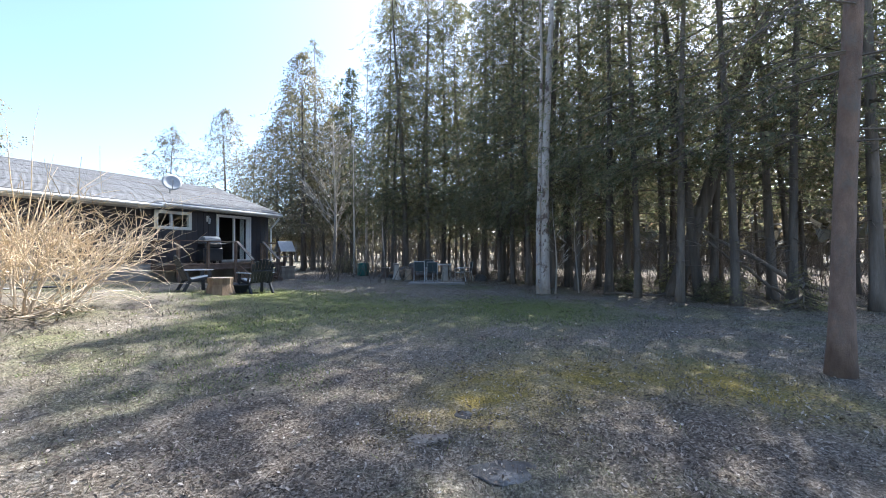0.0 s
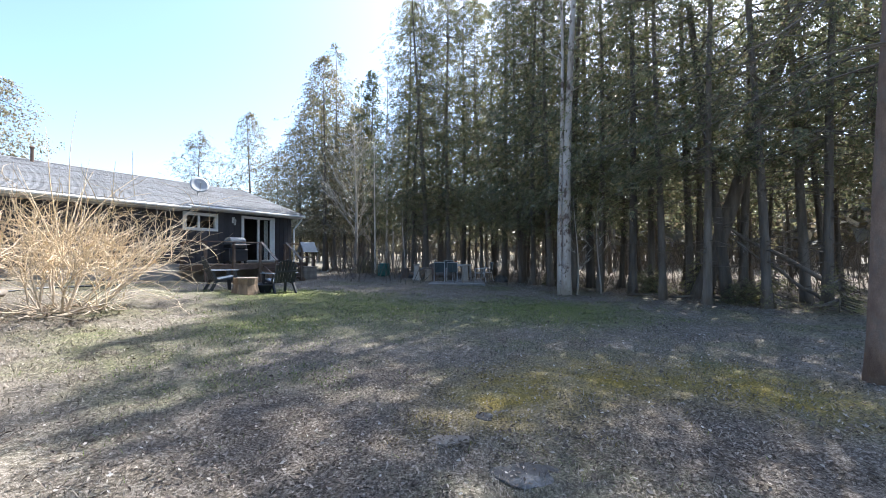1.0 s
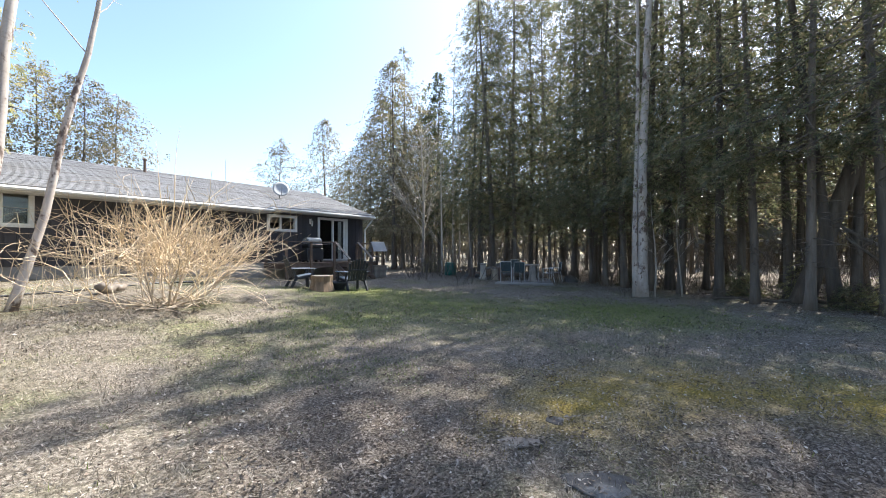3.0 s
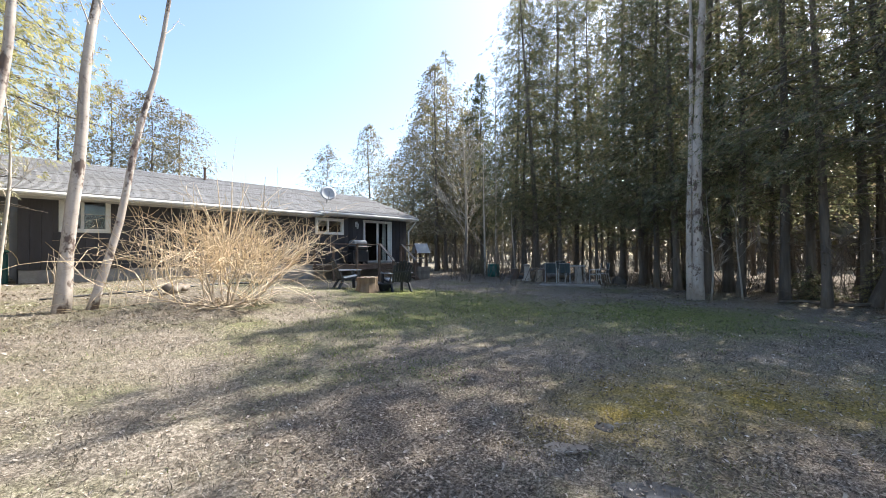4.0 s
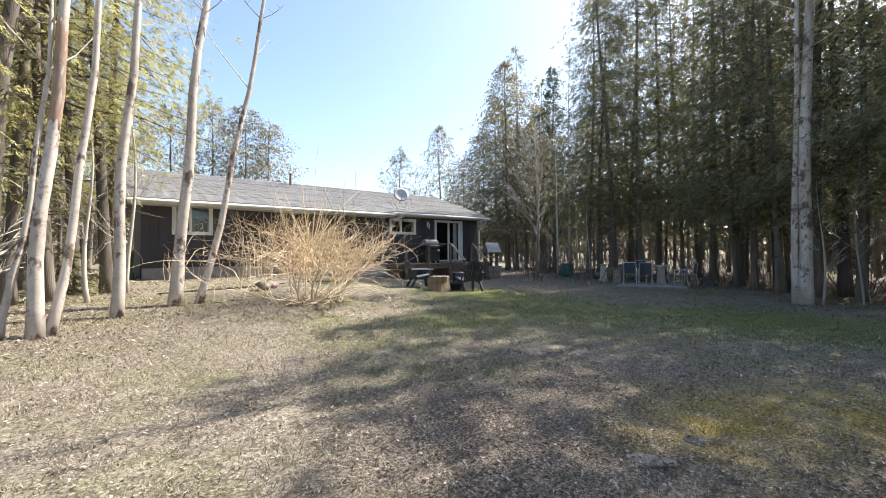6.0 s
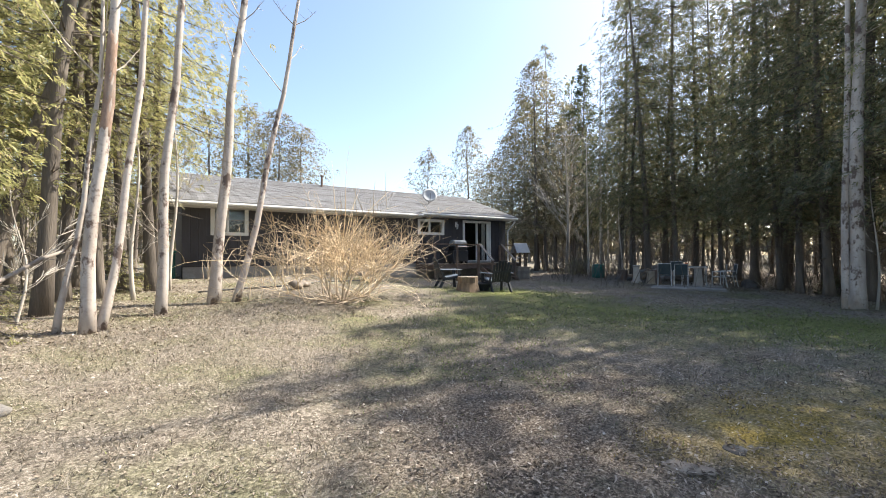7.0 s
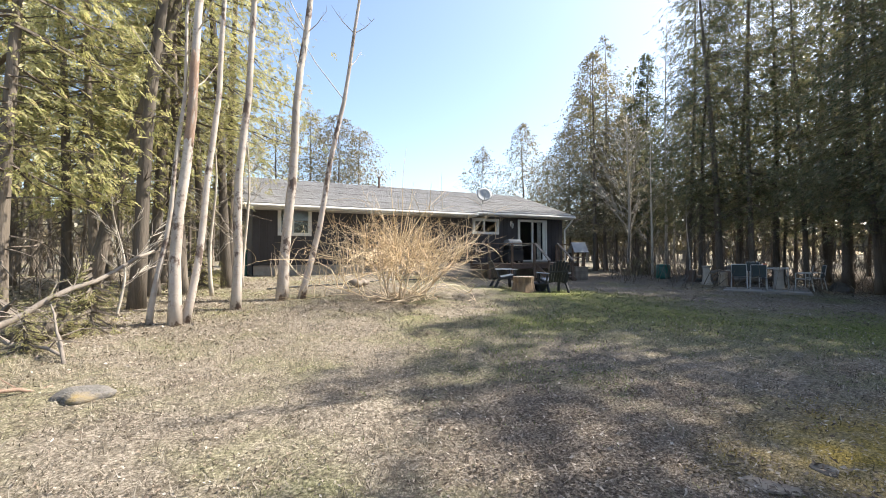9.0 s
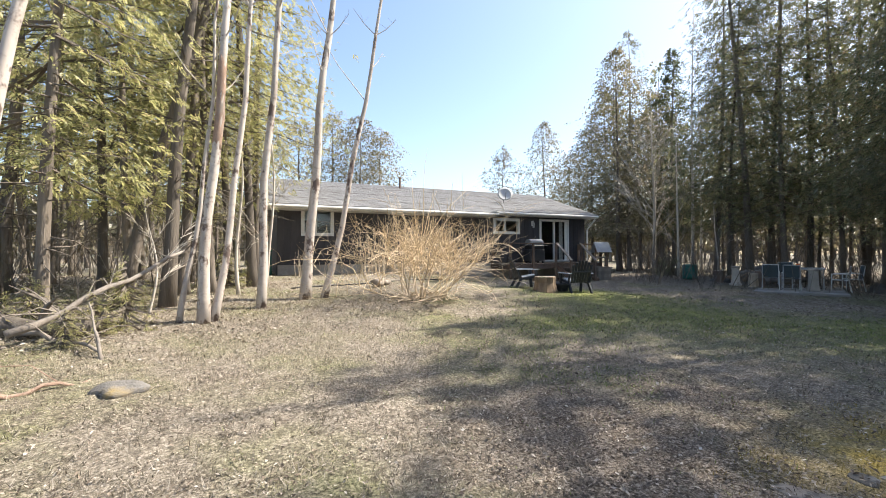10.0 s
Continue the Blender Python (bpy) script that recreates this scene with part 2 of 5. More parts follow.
def box(name, x0, x1, y0, y1, z0, z1, material, parent=None, label="", bevel=0.008, m=None):
    return part(name, block(bmesh.new(), x0, x1, y0, y1, z0, z1, bevel, m), material, parent, label)


def tube(points, radii, sides=8, wob=0.0, rng=None):
    """Vertices and faces of a tapered tube along points, closed at its ends."""
    pts = [Vector(p) for p in points]
    verts, faces = [], []
    for i, p in enumerate(pts):
        d = (pts[min(i + 1, len(pts) - 1)] - pts[max(i - 1, 0)]).normalized()
        a = d.cross(Vector((0, 1, 0.01)) if abs(d.y) < 0.9 else Vector((1, 0, 0))).normalized()
        c = d.cross(a)
        for k in range(sides):
            an = 2 * math.pi * k / sides
            r = radii[i] * (1 + (wob * (rng.random() - 0.5) * 2 if wob else 0))
            verts.append(p + a * (r * math.cos(an)) + c * (r * math.sin(an)))
    for i in range(len(pts) - 1):
        for k in range(sides):
            q = (k + 1) % sides
            faces.append((i * sides + k, i * sides + q, (i + 1) * sides + q, (i + 1) * sides + k))
    faces.append(tuple(range(sides))[::-1])
    faces.append(tuple((len(pts) - 1) * sides + k for k in range(sides)))
    return verts, faces


def join(pieces):
    verts, faces = [], []
    for v, f in pieces:
        o = len(verts)
        verts.extend(v)
        faces.extend(tuple(i + o for i in q) for q in f)
    return verts, faces


# ---- ground ----
def build_ground():
    xs = np.concatenate([[-900, -400, -200, -120, -80], np.arange(-50, -8, 2.0), np.arange(-8, 24, 0.25), np.arange(24, 80, 2.0), [80, 120, 200, 400, 900, 1500]])
    ys = np.concatenate([[-900, -400, -200, -120, -80], np.arange(-50, -8, 2.0), np.arange(-8, 22, 0.25), np.arange(22, 80, 2.0), [80, 120, 200, 400, 900, 1500]])
    gx, gy = np.meshgrid(xs, ys)
    z = rise(gx, gy)
    rng = np.random.default_rng(4)
    z += rng.normal(0, 0.012, z.shape) * (np.abs(gx) < 30)
    n = len(xs)
    verts = np.stack([gx, gy, z], -1).reshape(-1, 3)
    i, j = np.meshgrid(np.arange(len(ys) - 1), np.arange(n - 1), indexing="ij")
    a = (i * n + j).ravel()
    faces = np.stack([a, a + 1, a + n + 1, a + n], -1)
    ob = raw("ground", verts.tolist(), faces.tolist(), M_GROUND, smooth=True)
    tagged(ob, "thin spring lawn of straw and green with moss and leaf litter", "lawn", kind="structure")


build_ground()


# ---- trees ----
def foliage(seed, height, low, radius, branches, sprays, leaf, fingers=5, shape=0.8, slim=1.0, ragged=0.18, droop=0.42):
    """The crown of a cedar: a cone of drooping limbs set with flat, fern-like sprays, uneven in outline."""
    rng = np.random.default_rng(seed)
    n = branches
    f = np.where(rng.random(n) < 0.55, rng.random(n), 1 - np.sqrt(rng.random(n)))
    h = low + (height - low) * f
    az = rng.random(n) * 2 * math.pi
    lump = 1 + ragged * (np.sin(az * 2 + h * 1.3 + seed) + 0.8 * np.sin(az * 3 - h * 2.3 + 2 * seed))
    length = radius * (1 - f) ** shape * np.minimum(1, 0.62 + 2.6 * f) * lump * (0.66 + 0.4 * rng.random(n)) + 0.1
    s = 0.15 + 0.85 * rng.random((n, sprays)) ** 0.55
    out = np.stack([np.cos(az), np.sin(az), np.zeros(n)], -1)
    side = np.stack([-np.sin(az), np.cos(az), np.zeros(n)], -1)
    base = out[:, None] * (length[:, None] * s)[..., None]
    base[..., 2] = h[:, None] + length[:, None] * (-droop * s + 0.3 * droop * s * s) + rng.normal(0, 0.1, s.shape)
    base += side[:, None] * (rng.normal(0, 0.2, s.shape) * length[:, None] * (0.3 + s))[..., None]
    base, out, side = base.reshape(-1, 3), np.repeat(out, sprays, 0), np.repeat(side, sprays, 0)
    k = len(base)
    up = np.array([0, 0, 1.0])
    axis = out * rng.uniform(0.3, 1.0, (k, 1)) + side * rng.normal(0, 0.5, (k, 1)) + up * rng.normal(-0.35, 0.4, (k, 1))
    axis /= np.linalg.norm(axis, axis=1, keepdims=True)
    w = np.cross(axis, up + rng.normal(0, 0.6, (k, 3)))
    w /= np.linalg.norm(w, axis=1, keepdims=True) + 1e-9
    size = leaf * rng.uniform(0.6, 1.35, (k, 1))
    verts = []
    for q in range(fingers):
        # leaflets stand left and right along the spray's axis, shorter towards its tip
        along = q / max(1, fingers - 1)
        sway = (0.0 if q == fingers - 1 else (1 if q % 2 else -1)) * rng.uniform(0.6, 1.05, (k, 1))
        d = axis + w * sway + rng.normal(0, 0.12, (k, 3))
        d /= np.linalg.norm(d, axis=1, keepdims=True)
        p = base + axis * size * 1.7 * along - up * size * 0.35 * along * along
        ln = size * (1.05 - 0.45 * along) * rng.uniform(0.75, 1.15, (k, 1))
        flat = np.cross(d, np.cross(axis, w) + rng.normal(0, 0.25, (k, 3)))
        flat /= np.linalg.norm(flat, axis=1, keepdims=True) + 1e-9
        mid = p + d * ln * 0.6
        tip = p + d * ln - up * 0.15 * ln
        wd = ln * rng.uniform(0.11, 0.19, (k, 1)) * slim
        verts.append(np.stack([p, mid + flat * wd, tip, mid - flat * wd], 1).reshape(-1, 3))
    verts = np.concatenate(verts)
    faces = np.arange(len(verts)).reshape(-1, 4)
    limbs = []
    for i in range(0, n, max(1, n // 40)):
        p = [Vector((out_at * length[i] * math.cos(az[i]), out_at * length[i] * math.sin(az[i]), h[i] + length[i] * (-droop * out_at + 0.3 * droop * out_at * out_at))) for out_at in (0.0, 0.5, 0.9)]
        limbs.append(tube(p, [0.03, 0.018, 0.006], 3))
    return verts.tolist(), faces.tolist(), join(limbs)


def trunk_of(seed, height, r, bend=0.15, sides=10, dead=0, low=3.0, flare=1.5):
    """A tapered, slightly crooked trunk with a flared foot, and dead stubs below the crown."""
    rng = random.Random(seed)
    pts, rad = [], []
    steps = 12
    ph, ph2 = rng.random() * 6, rng.random() * 6
    for i in range(steps + 1):
        f = (i / steps) ** 1.3
        pts.append((bend * math.sin(f * 4 + ph) * f, bend * math.sin(f * 5 + ph2) * f, -0.15 + f * (height + 0.15)))
        rad.append(r * (1 - 0.9 * f) * (1 + (flare - 1) * max(0, 1 - f * 22)))
    pieces = [tube(pts, rad, sides, 0.07, rng)]
    for _ in range(dead):
        z = rng.uniform(0.9, low + 1.5)
        a, ln = rng.random() * 6.283, rng.uniform(0.3, 1.3)
        droop = rng.uniform(-0.5, 0.2)
        p0 = Vector((0, 0, z))
        p1 = p0 + Vector((math.cos(a), math.sin(a), droop * 0.4)) * ln * 0.5
        p2 = p0 + Vector((math.cos(a + 0.25), math.sin(a + 0.25), droop)) * ln
        pieces.append(tube([p0, p1, p2], [0.018, 0.011, 0.004], 3))
    return join(pieces)


def cedar(name, seed, height, low, radius, r, branches, sprays, leaf, material, label, group, dead=10, fingers=3, shape=0.8, slim=1.0, ragged=0.18, droop=0.42):
    ob = thing(name, 0, 0, 0, label, "tree", group)
    v, f = trunk_of(seed, height, r, 0.18, 9, dead, low)
    raw("trunk", v, f, M_BARK, ob, "fibrous grey-brown trunk", True)
    v, f, limbs = foliage(seed, height, low, radius, branches, sprays, leaf, fingers, shape, slim, ragged, droop)
    raw("crown", v, f, material, ob, "drooping sprays of scale leaves")
    tagged(raw("limbwork", *limbs, M_BARK, ob), kind="stuff")
    return ob


class Stock:
    """Trees of one kind: the first of each pattern is set in place, the next are copies."""

    def __init__(self, makers):
        self.makers, self.made, self.used = makers, {}, set()

    def put(self, k, x, y, turn=0.0, scale=1.0, lean=(0.0, 0.0), label=""):
        k %= len(self.makers)
        m = pose(x, y, floor_z(x, y), lean[0], lean[1], turn) @ Matrix.Diagonal((scale, scale, scale, 1))
        if k not in self.made:
            self.made[k] = self.makers[k]()
            self.made[k].matrix_basis = m
            ob = self.made[k]
        else:
            src = self.made[k]
            keep = src.scale.copy()
            src.scale = (1, 1, 1)
            ob = copy_thing(src, m)
            src.scale = keep
        return tagged(ob, label)


def pattern(seed, height, low, radius, r, branches, sprays, leaf, material, label, group, **more):
    return lambda: cedar("cedar_tree", seed, height, low, radius, r, branches, sprays, leaf, material, label, group, **more)


EDGE_LABEL = "tall dark green cedar, bare below, at the wood's edge"
GROUP = "cedars of the wood"
WOOD = Stock([
    pattern(11, 17.0, 3.0, 3.1, 0.135, 350, 10, 0.12, M_CEDAR, EDGE_LABEL, GROUP, dead=30, fingers=7, shape=0.6, slim=1.2),
    pattern(12, 16.5, 2.6, 3.0, 0.115, 350, 10, 0.12, M_CEDAR, EDGE_LABEL, GROUP, dead=30, fingers=7, shape=0.6, slim=1.2),
    pattern(13, 18.0, 3.4, 3.3, 0.16, 350, 10, 0.12, M_CEDAR, EDGE_LABEL, GROUP, dead=30, fingers=7, shape=0.6, slim=1.2),
    pattern(14, 15.5, 2.4, 2.9, 0.10, 350, 10, 0.12, M_CEDAR, EDGE_LABEL, GROUP, dead=30, fingers=7, shape=0.6, slim=1.2),
])
THIN_LABEL = "tall thin-crowned cedar with bare lower trunk at the lawn's edge"
THIN = Stock([
    pattern(15, 16.5, 4.4, 2.9, 0.13, 220, 10, 0.12, M_CEDAR, THIN_LABEL, GROUP, dead=44, fingers=7, shape=0.6, slim=1.2, ragged=0.34),
    pattern(16, 15.5, 3.8, 2.7, 0.11, 220, 10, 0.12, M_CEDAR, THIN_LABEL, GROUP, dead=44, fingers=7, shape=0.6, slim=1.2, ragged=0.34),
    pattern(17, 17.5, 4.8, 3.0, 0.15, 220, 10, 0.12, M_CEDAR, THIN_LABEL, GROUP, dead=44, fingers=7, shape=0.6, slim=1.2, ragged=0.34),
])
DEEP_LABEL = "slim cedar standing inside the shaded wood"
DEEP = Stock([
    pattern(21, 15.0, 4.0, 2.4, 0.10, 100, 7, 0.3, M_CEDAR, DEEP_LABEL, GROUP, dead=30, fingers=2, shape=0.6, slim=1.6),
    pattern(22, 14.0, 3.6, 2.2, 0.085, 95, 7, 0.3, M_CEDAR, DEEP_LABEL, GROUP, dead=30, fingers=2, shape=0.6, slim=1.6),
    pattern(23, 16.0, 4.4, 2.5, 0.125, 100, 7, 0.3, M_CEDAR, DEEP_LABEL, GROUP, dead=30, fingers=2, shape=0.6, slim=1.6),
])
SUN_LABEL = "sunlit yellow-green cedar beside the pale aspens"
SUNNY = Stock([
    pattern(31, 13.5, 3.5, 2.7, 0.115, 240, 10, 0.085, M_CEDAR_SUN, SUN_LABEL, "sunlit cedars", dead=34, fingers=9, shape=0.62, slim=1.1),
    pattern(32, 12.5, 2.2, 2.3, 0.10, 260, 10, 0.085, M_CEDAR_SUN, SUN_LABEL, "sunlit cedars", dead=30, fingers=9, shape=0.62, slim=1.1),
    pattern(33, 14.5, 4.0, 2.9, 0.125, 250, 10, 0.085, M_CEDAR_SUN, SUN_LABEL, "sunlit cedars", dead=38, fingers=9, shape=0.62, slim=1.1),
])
INNER_LABEL = "slim grey-trunked cedar inside the sunlit wood"
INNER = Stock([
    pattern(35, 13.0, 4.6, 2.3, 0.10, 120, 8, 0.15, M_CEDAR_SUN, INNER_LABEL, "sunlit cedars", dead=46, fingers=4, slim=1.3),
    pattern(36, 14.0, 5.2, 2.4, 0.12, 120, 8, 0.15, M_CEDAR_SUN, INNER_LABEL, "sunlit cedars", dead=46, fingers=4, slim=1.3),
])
FAR = Stock([
    pattern(41, 13.0, 3.0, 4.4, 0.15, 600, 8, 0.16, M_CEDAR_FAR, "brownish cedar standing behind the house", "cedars behind the house", fingers=3, shape=0.5, slim=2.3),
    pattern(42, 15.0, 3.2, 4.6, 0.15, 620, 8, 0.16, M_CEDAR_FAR, "pointed cedar standing behind the house", "cedars behind the house", fingers=3, shape=0.62, slim=2.3),
    pattern(43, 14.0, 2.6, 2.0, 0.14, 420, 8, 0.15, M_SPRUCE, "narrow dark spire of spruce beyond the yard", "cedars behind the house", fingers=3, shape=0.8, slim=2.3),
    pattern(44, 13.0, 2.0, 4.0, 0.12, 420, 9, 0.14, M_CEDAR_FAR, "thin-crowned pointed conifer behind the house", "cedars behind the house", fingers=3, shape=0.62, slim=2.3, ragged=0.3, droop=-0.1),
])
YOUNG = Stock([
    pattern(45, 1.2, 0.1, 0.6, 0.015, 46, 9, 0.055, M_CEDAR_SUN, "small young cedar growing among dead branches", "young cedars", dead=0, fingers=6),
    pattern(46, 1.4, 0.05, 1.2, 0.03, 90, 12, 0.12, M_CEDAR, "low dark evergreen shrub at the wood's edge", "young cedars", dead=0, fingers=5, shape=0.5),
])


def polar(az, d):
    return d * math.sin(radians(az)), d * math.cos(radians(az))


def plant_woods():
    rng = random.Random(7)
    # the wood's edge beyond the patio and the big aspen
    edge = [polar(az, d) for az, d in ((56.4, 26.5), (57.6, 25.0), (59.5, 24.2), (61.2, 26), (62.5, 23.5), (64.5, 25), (67, 23), (70, 22.5), (72.5, 21.5))]
    edge += [(18.2, 5.3), (17.7, 4.4), (19.3, 6.2), (20.4, 5.2), (17.3, 3.4), (16.6, 2.3), (15.4, 1.1), (14.6, 0.2), (13.8, -0.9), (13.5, -2.2), (13.6, -3.4), (13.2, -4.9), (13.6, -6.4)]
    edge += [(19.6, 4.0), (18.4, 2.9), (17.6, 0.6), (16.4, -0.6), (16.0, -2.0), (15.4, -3.4), (15.8, -5.2), (19.3, 1.8)]
    taken = []
    for k, (x, y) in enumerate(edge):
        taken.append((x, y))
        (WOOD if k < 16 else THIN).put(k * 3 + (k // 4), x, y, rng.uniform(0, 360), rng.uniform(1.02, 1.1) if k < 9 else rng.uniform(0.96, 1.05), (rng.uniform(-2, 2), rng.uniform(-2, 2)))
    # behind it the wood goes on, as a belt with open field beyond
    count = 0
    while count < 70:
        az, d = rng.uniform(46, 124), rng.uniform(16, 40)
        front = 32 if az < 56 else 26 - (az - 57) * 0.23
        if d < front or d > front + 14:
            continue
        x, y = polar(az, d)
        if any((x - a) ** 2 + (y - b) ** 2 < 2.6 for a, b in taken):
            continue
        taken.append((x, y))
        (DEEP if d > front + 1 else THIN).put(rng.randrange(12), x, y, rng.uniform(0, 360), rng.uniform(0.8, 1.1), (rng.uniform(-3, 3), rng.uniform(-3, 3)))
        count += 1
    # and all round behind the walk
    for k in range(26):
        x, y = polar(132 + k * 7.4 + rng.uniform(-3, 3), rng.uniform(20, 34))
        DEEP.put(k, x, y, rng.uniform(0, 360), rng.uniform(0.8, 1.05))
    for az, d, k, s in ((-17.2, 7.9, 0, 0.55), (-19.5, 7.4, 0, 0.45), (-14.5, 8.3, 0, 0.85), (-22, 8.8, 0, 0.7), (-4.5, 12.5, 0, 1.0), (51.6, 25.5, 1, 0.85), (97, 14.4, 1, 0.5), (99.5, 13.9, 0, 1.0), (88, 17, 1, 0.7), (105, 13.4, 0, 0.9), (77, 19, 1, 0.6), (93, 16, 0, 1.1)):
        x, y = polar(az, d)
        YOUNG.put(k, x, y, rng.uniform(0, 360), s)
    # behind the house
    for k, az, d, s in ((0, 4.5, 33, 0.86), (0, 8.5, 34, 0.92), (0, 12, 33, 0.9), (0, 15, 34, 0.86), (3, 31.6, 42, 0.92), (1, 37.0, 41, 0.92), (0, 40.4, 40, 0.82), (0, 43.0, 36, 0.9), (1, 46, 31, 1.02), (0, 48.5, 34, 0.9), (2, 52.2, 33, 1.1), (1, 50.5, 36, 0.9), (0, 56.5, 35, 0.95), (1, 44.6, 37, 0.98)):
        x, y = polar(az, d)
        FAR.put(k, x, y, rng.uniform(0, 360), s)
    # the sunlit wood beside the aspens
    sunny = [(-9.0, 11.4), (-13.8, 11.4), (-4, 13), (-1, 14.5), (-8, 14), (-16, 13), (-20, 15.5), (-12.5, 16), (-24, 12), (-6, 11.5), (-21, 9.5), (-1.5, 12.6)]
    taken = []
    for k, (az, d) in enumerate(sunny):
        x, y = polar(az, d)
        taken.append((x, y))
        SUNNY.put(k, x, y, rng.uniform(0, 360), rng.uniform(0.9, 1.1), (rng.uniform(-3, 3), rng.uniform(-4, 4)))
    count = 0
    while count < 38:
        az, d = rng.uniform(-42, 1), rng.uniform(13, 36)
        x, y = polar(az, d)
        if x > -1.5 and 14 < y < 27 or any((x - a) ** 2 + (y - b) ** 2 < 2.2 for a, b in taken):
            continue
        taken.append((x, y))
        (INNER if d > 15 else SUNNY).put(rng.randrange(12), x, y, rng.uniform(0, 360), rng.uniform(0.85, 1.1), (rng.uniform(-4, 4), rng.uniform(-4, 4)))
        count += 1


plant_woods()


def aspen(name, x, y, height, r, lean, label, seed, side=0, group="pale aspens", bark=None, flare=1.3, curve=0.25, peel=None):
    """A pale slender trunk, leaning, with bare upper branches."""
    ob = thing(name, x, y, None, label, "tree", group)
    rng = random.Random(seed)
    dx, dy = lean
    pts, rad = [], []
    for i in range(15):
        f = (i / 14) ** 1.2
        z = -0.1 + f * height
        c = 0.05 * math.sin(f * 9 + seed) + 0.025 * math.sin(f * 23 + 2 * seed)
        pts.append((dx * z * (1 + curve * f) + c, dy * z + 0.05 * math.sin(f * 7 + seed * 2), z))
        rad.append(r * (1 - 0.8 * f) * (flare if i == 0 else 1 + (flare - 1) * 0.3 if i == 1 else 1))
    raw("trunk", *tube(pts, rad, 12, 0.05, rng), bark or M_ASPEN, ob, "" if bark else "pale trunk with dark scars", True)
    if peel:
        # a length of trunk where the pale bark has come away
        rough = []
        for i in range(13):
            z = peel[0] + (peel[1] - peel[0]) * i / 12
            j = next(q for q in range(14) if pts[q + 1][2] >= z)
            g = (z - pts[j][2]) / (pts[j + 1][2] - pts[j][2])
            rough.append((Vector(pts[j]).lerp(Vector(pts[j + 1]), g), (rad[j] + (rad[j + 1] - rad[j]) * g) * rng.uniform(1.02, 1.07) * (0.9 if i in (0, 12) else 1)))
        raw("peeled_bark", *tube([p for p, _ in rough], [q for _, q in rough], 12, 0.05, rng), M_BARK_RED, ob, "reddish-brown peeled patch", True)
    limbs = []
    for i in range(10 + side):
        f = rng.uniform(0.45, 0.98)
        z = f * height
        j = min(13, int(f ** (1 / 1.2) * 14))
        p0 = Vector(pts[j])
        a, ln = rng.random() * 6.283, rng.uniform(0.6, 1.9) * (1.3 - f)
        d = Vector((math.cos(a), math.sin(a), rng.uniform(0.5, 1.1)))
        p1, p2 = p0 + d * ln * 0.5, p0 + d * ln + Vector((0, 0, 0.2 * ln))
        limbs.append(tube([p0, p1, p2], [0.013, 0.009, 0.003], 4))
        for _ in range(3):
            q = p1.lerp(p2, rng.random())
            e = q + Vector((rng.uniform(-1, 1), rng.uniform(-1, 1), rng.uniform(0.1, 1))) * 0.35 * ln
            limbs.append(tube([q, e], [0.005, 0.002], 3))
    tagged(raw("branchwork", *join(limbs), M_PALETWIG, ob), kind="stuff")
    return ob


ASPENS = (
    ("leaning pale aspen trunk with dark scars in dry grass", 0.72, 9.91, 12, 0.115, (0.097, 0.0), 1, 0.0),
    ("slim strongly leaning pale aspen in dry grass", 1.18, 10.01, 11, 0.075, (0.275, 0.0), 2, -0.5),
    ("straight pale aspen beside sunlit cedars", -0.13, 9.12, 12, 0.088, (0.045, 0.0), 3, 0.1),
    ("pale aspen with a dark peeling scar down its trunk", -1.0, 8.02, 12, 0.09, (0.05, 0.0), 4, 0.1),
    ("very thin pale young aspen", -1.32, 8.25, 9, 0.045, (0.10, 0.0), 5, -0.1),
    ("thin pale aspen leaning beside a scarred one", -0.86, 8.15, 11, 0.062, (0.11, 0.0), 6, 0.0),
)
for label, x, y, h, r, lean, seed, bow in ASPENS:
    aspen("aspen_tree", x, y, h, r, lean, label, seed, curve=bow, peel=(2.9, 4.5) if "peeling" in label else None)
aspen("aspen_tree", 14.63, 3.16, 17, 0.165, (0.006, -0.034), "tall pale grey aspen standing at the lawn's edge", 9, 4)
aspen("aspen_tree", 14.60, 3.27, 16, 0.085, (0.0, -0.006), "slender twin stem beside a tall pale aspen", 10, 4)
px, py = polar(-28.2, 6.0)
aspen("aspen_tree", px, py, 10, 0.075, (0.11, 0.05), "pale aspen leaning over the brush", 11)


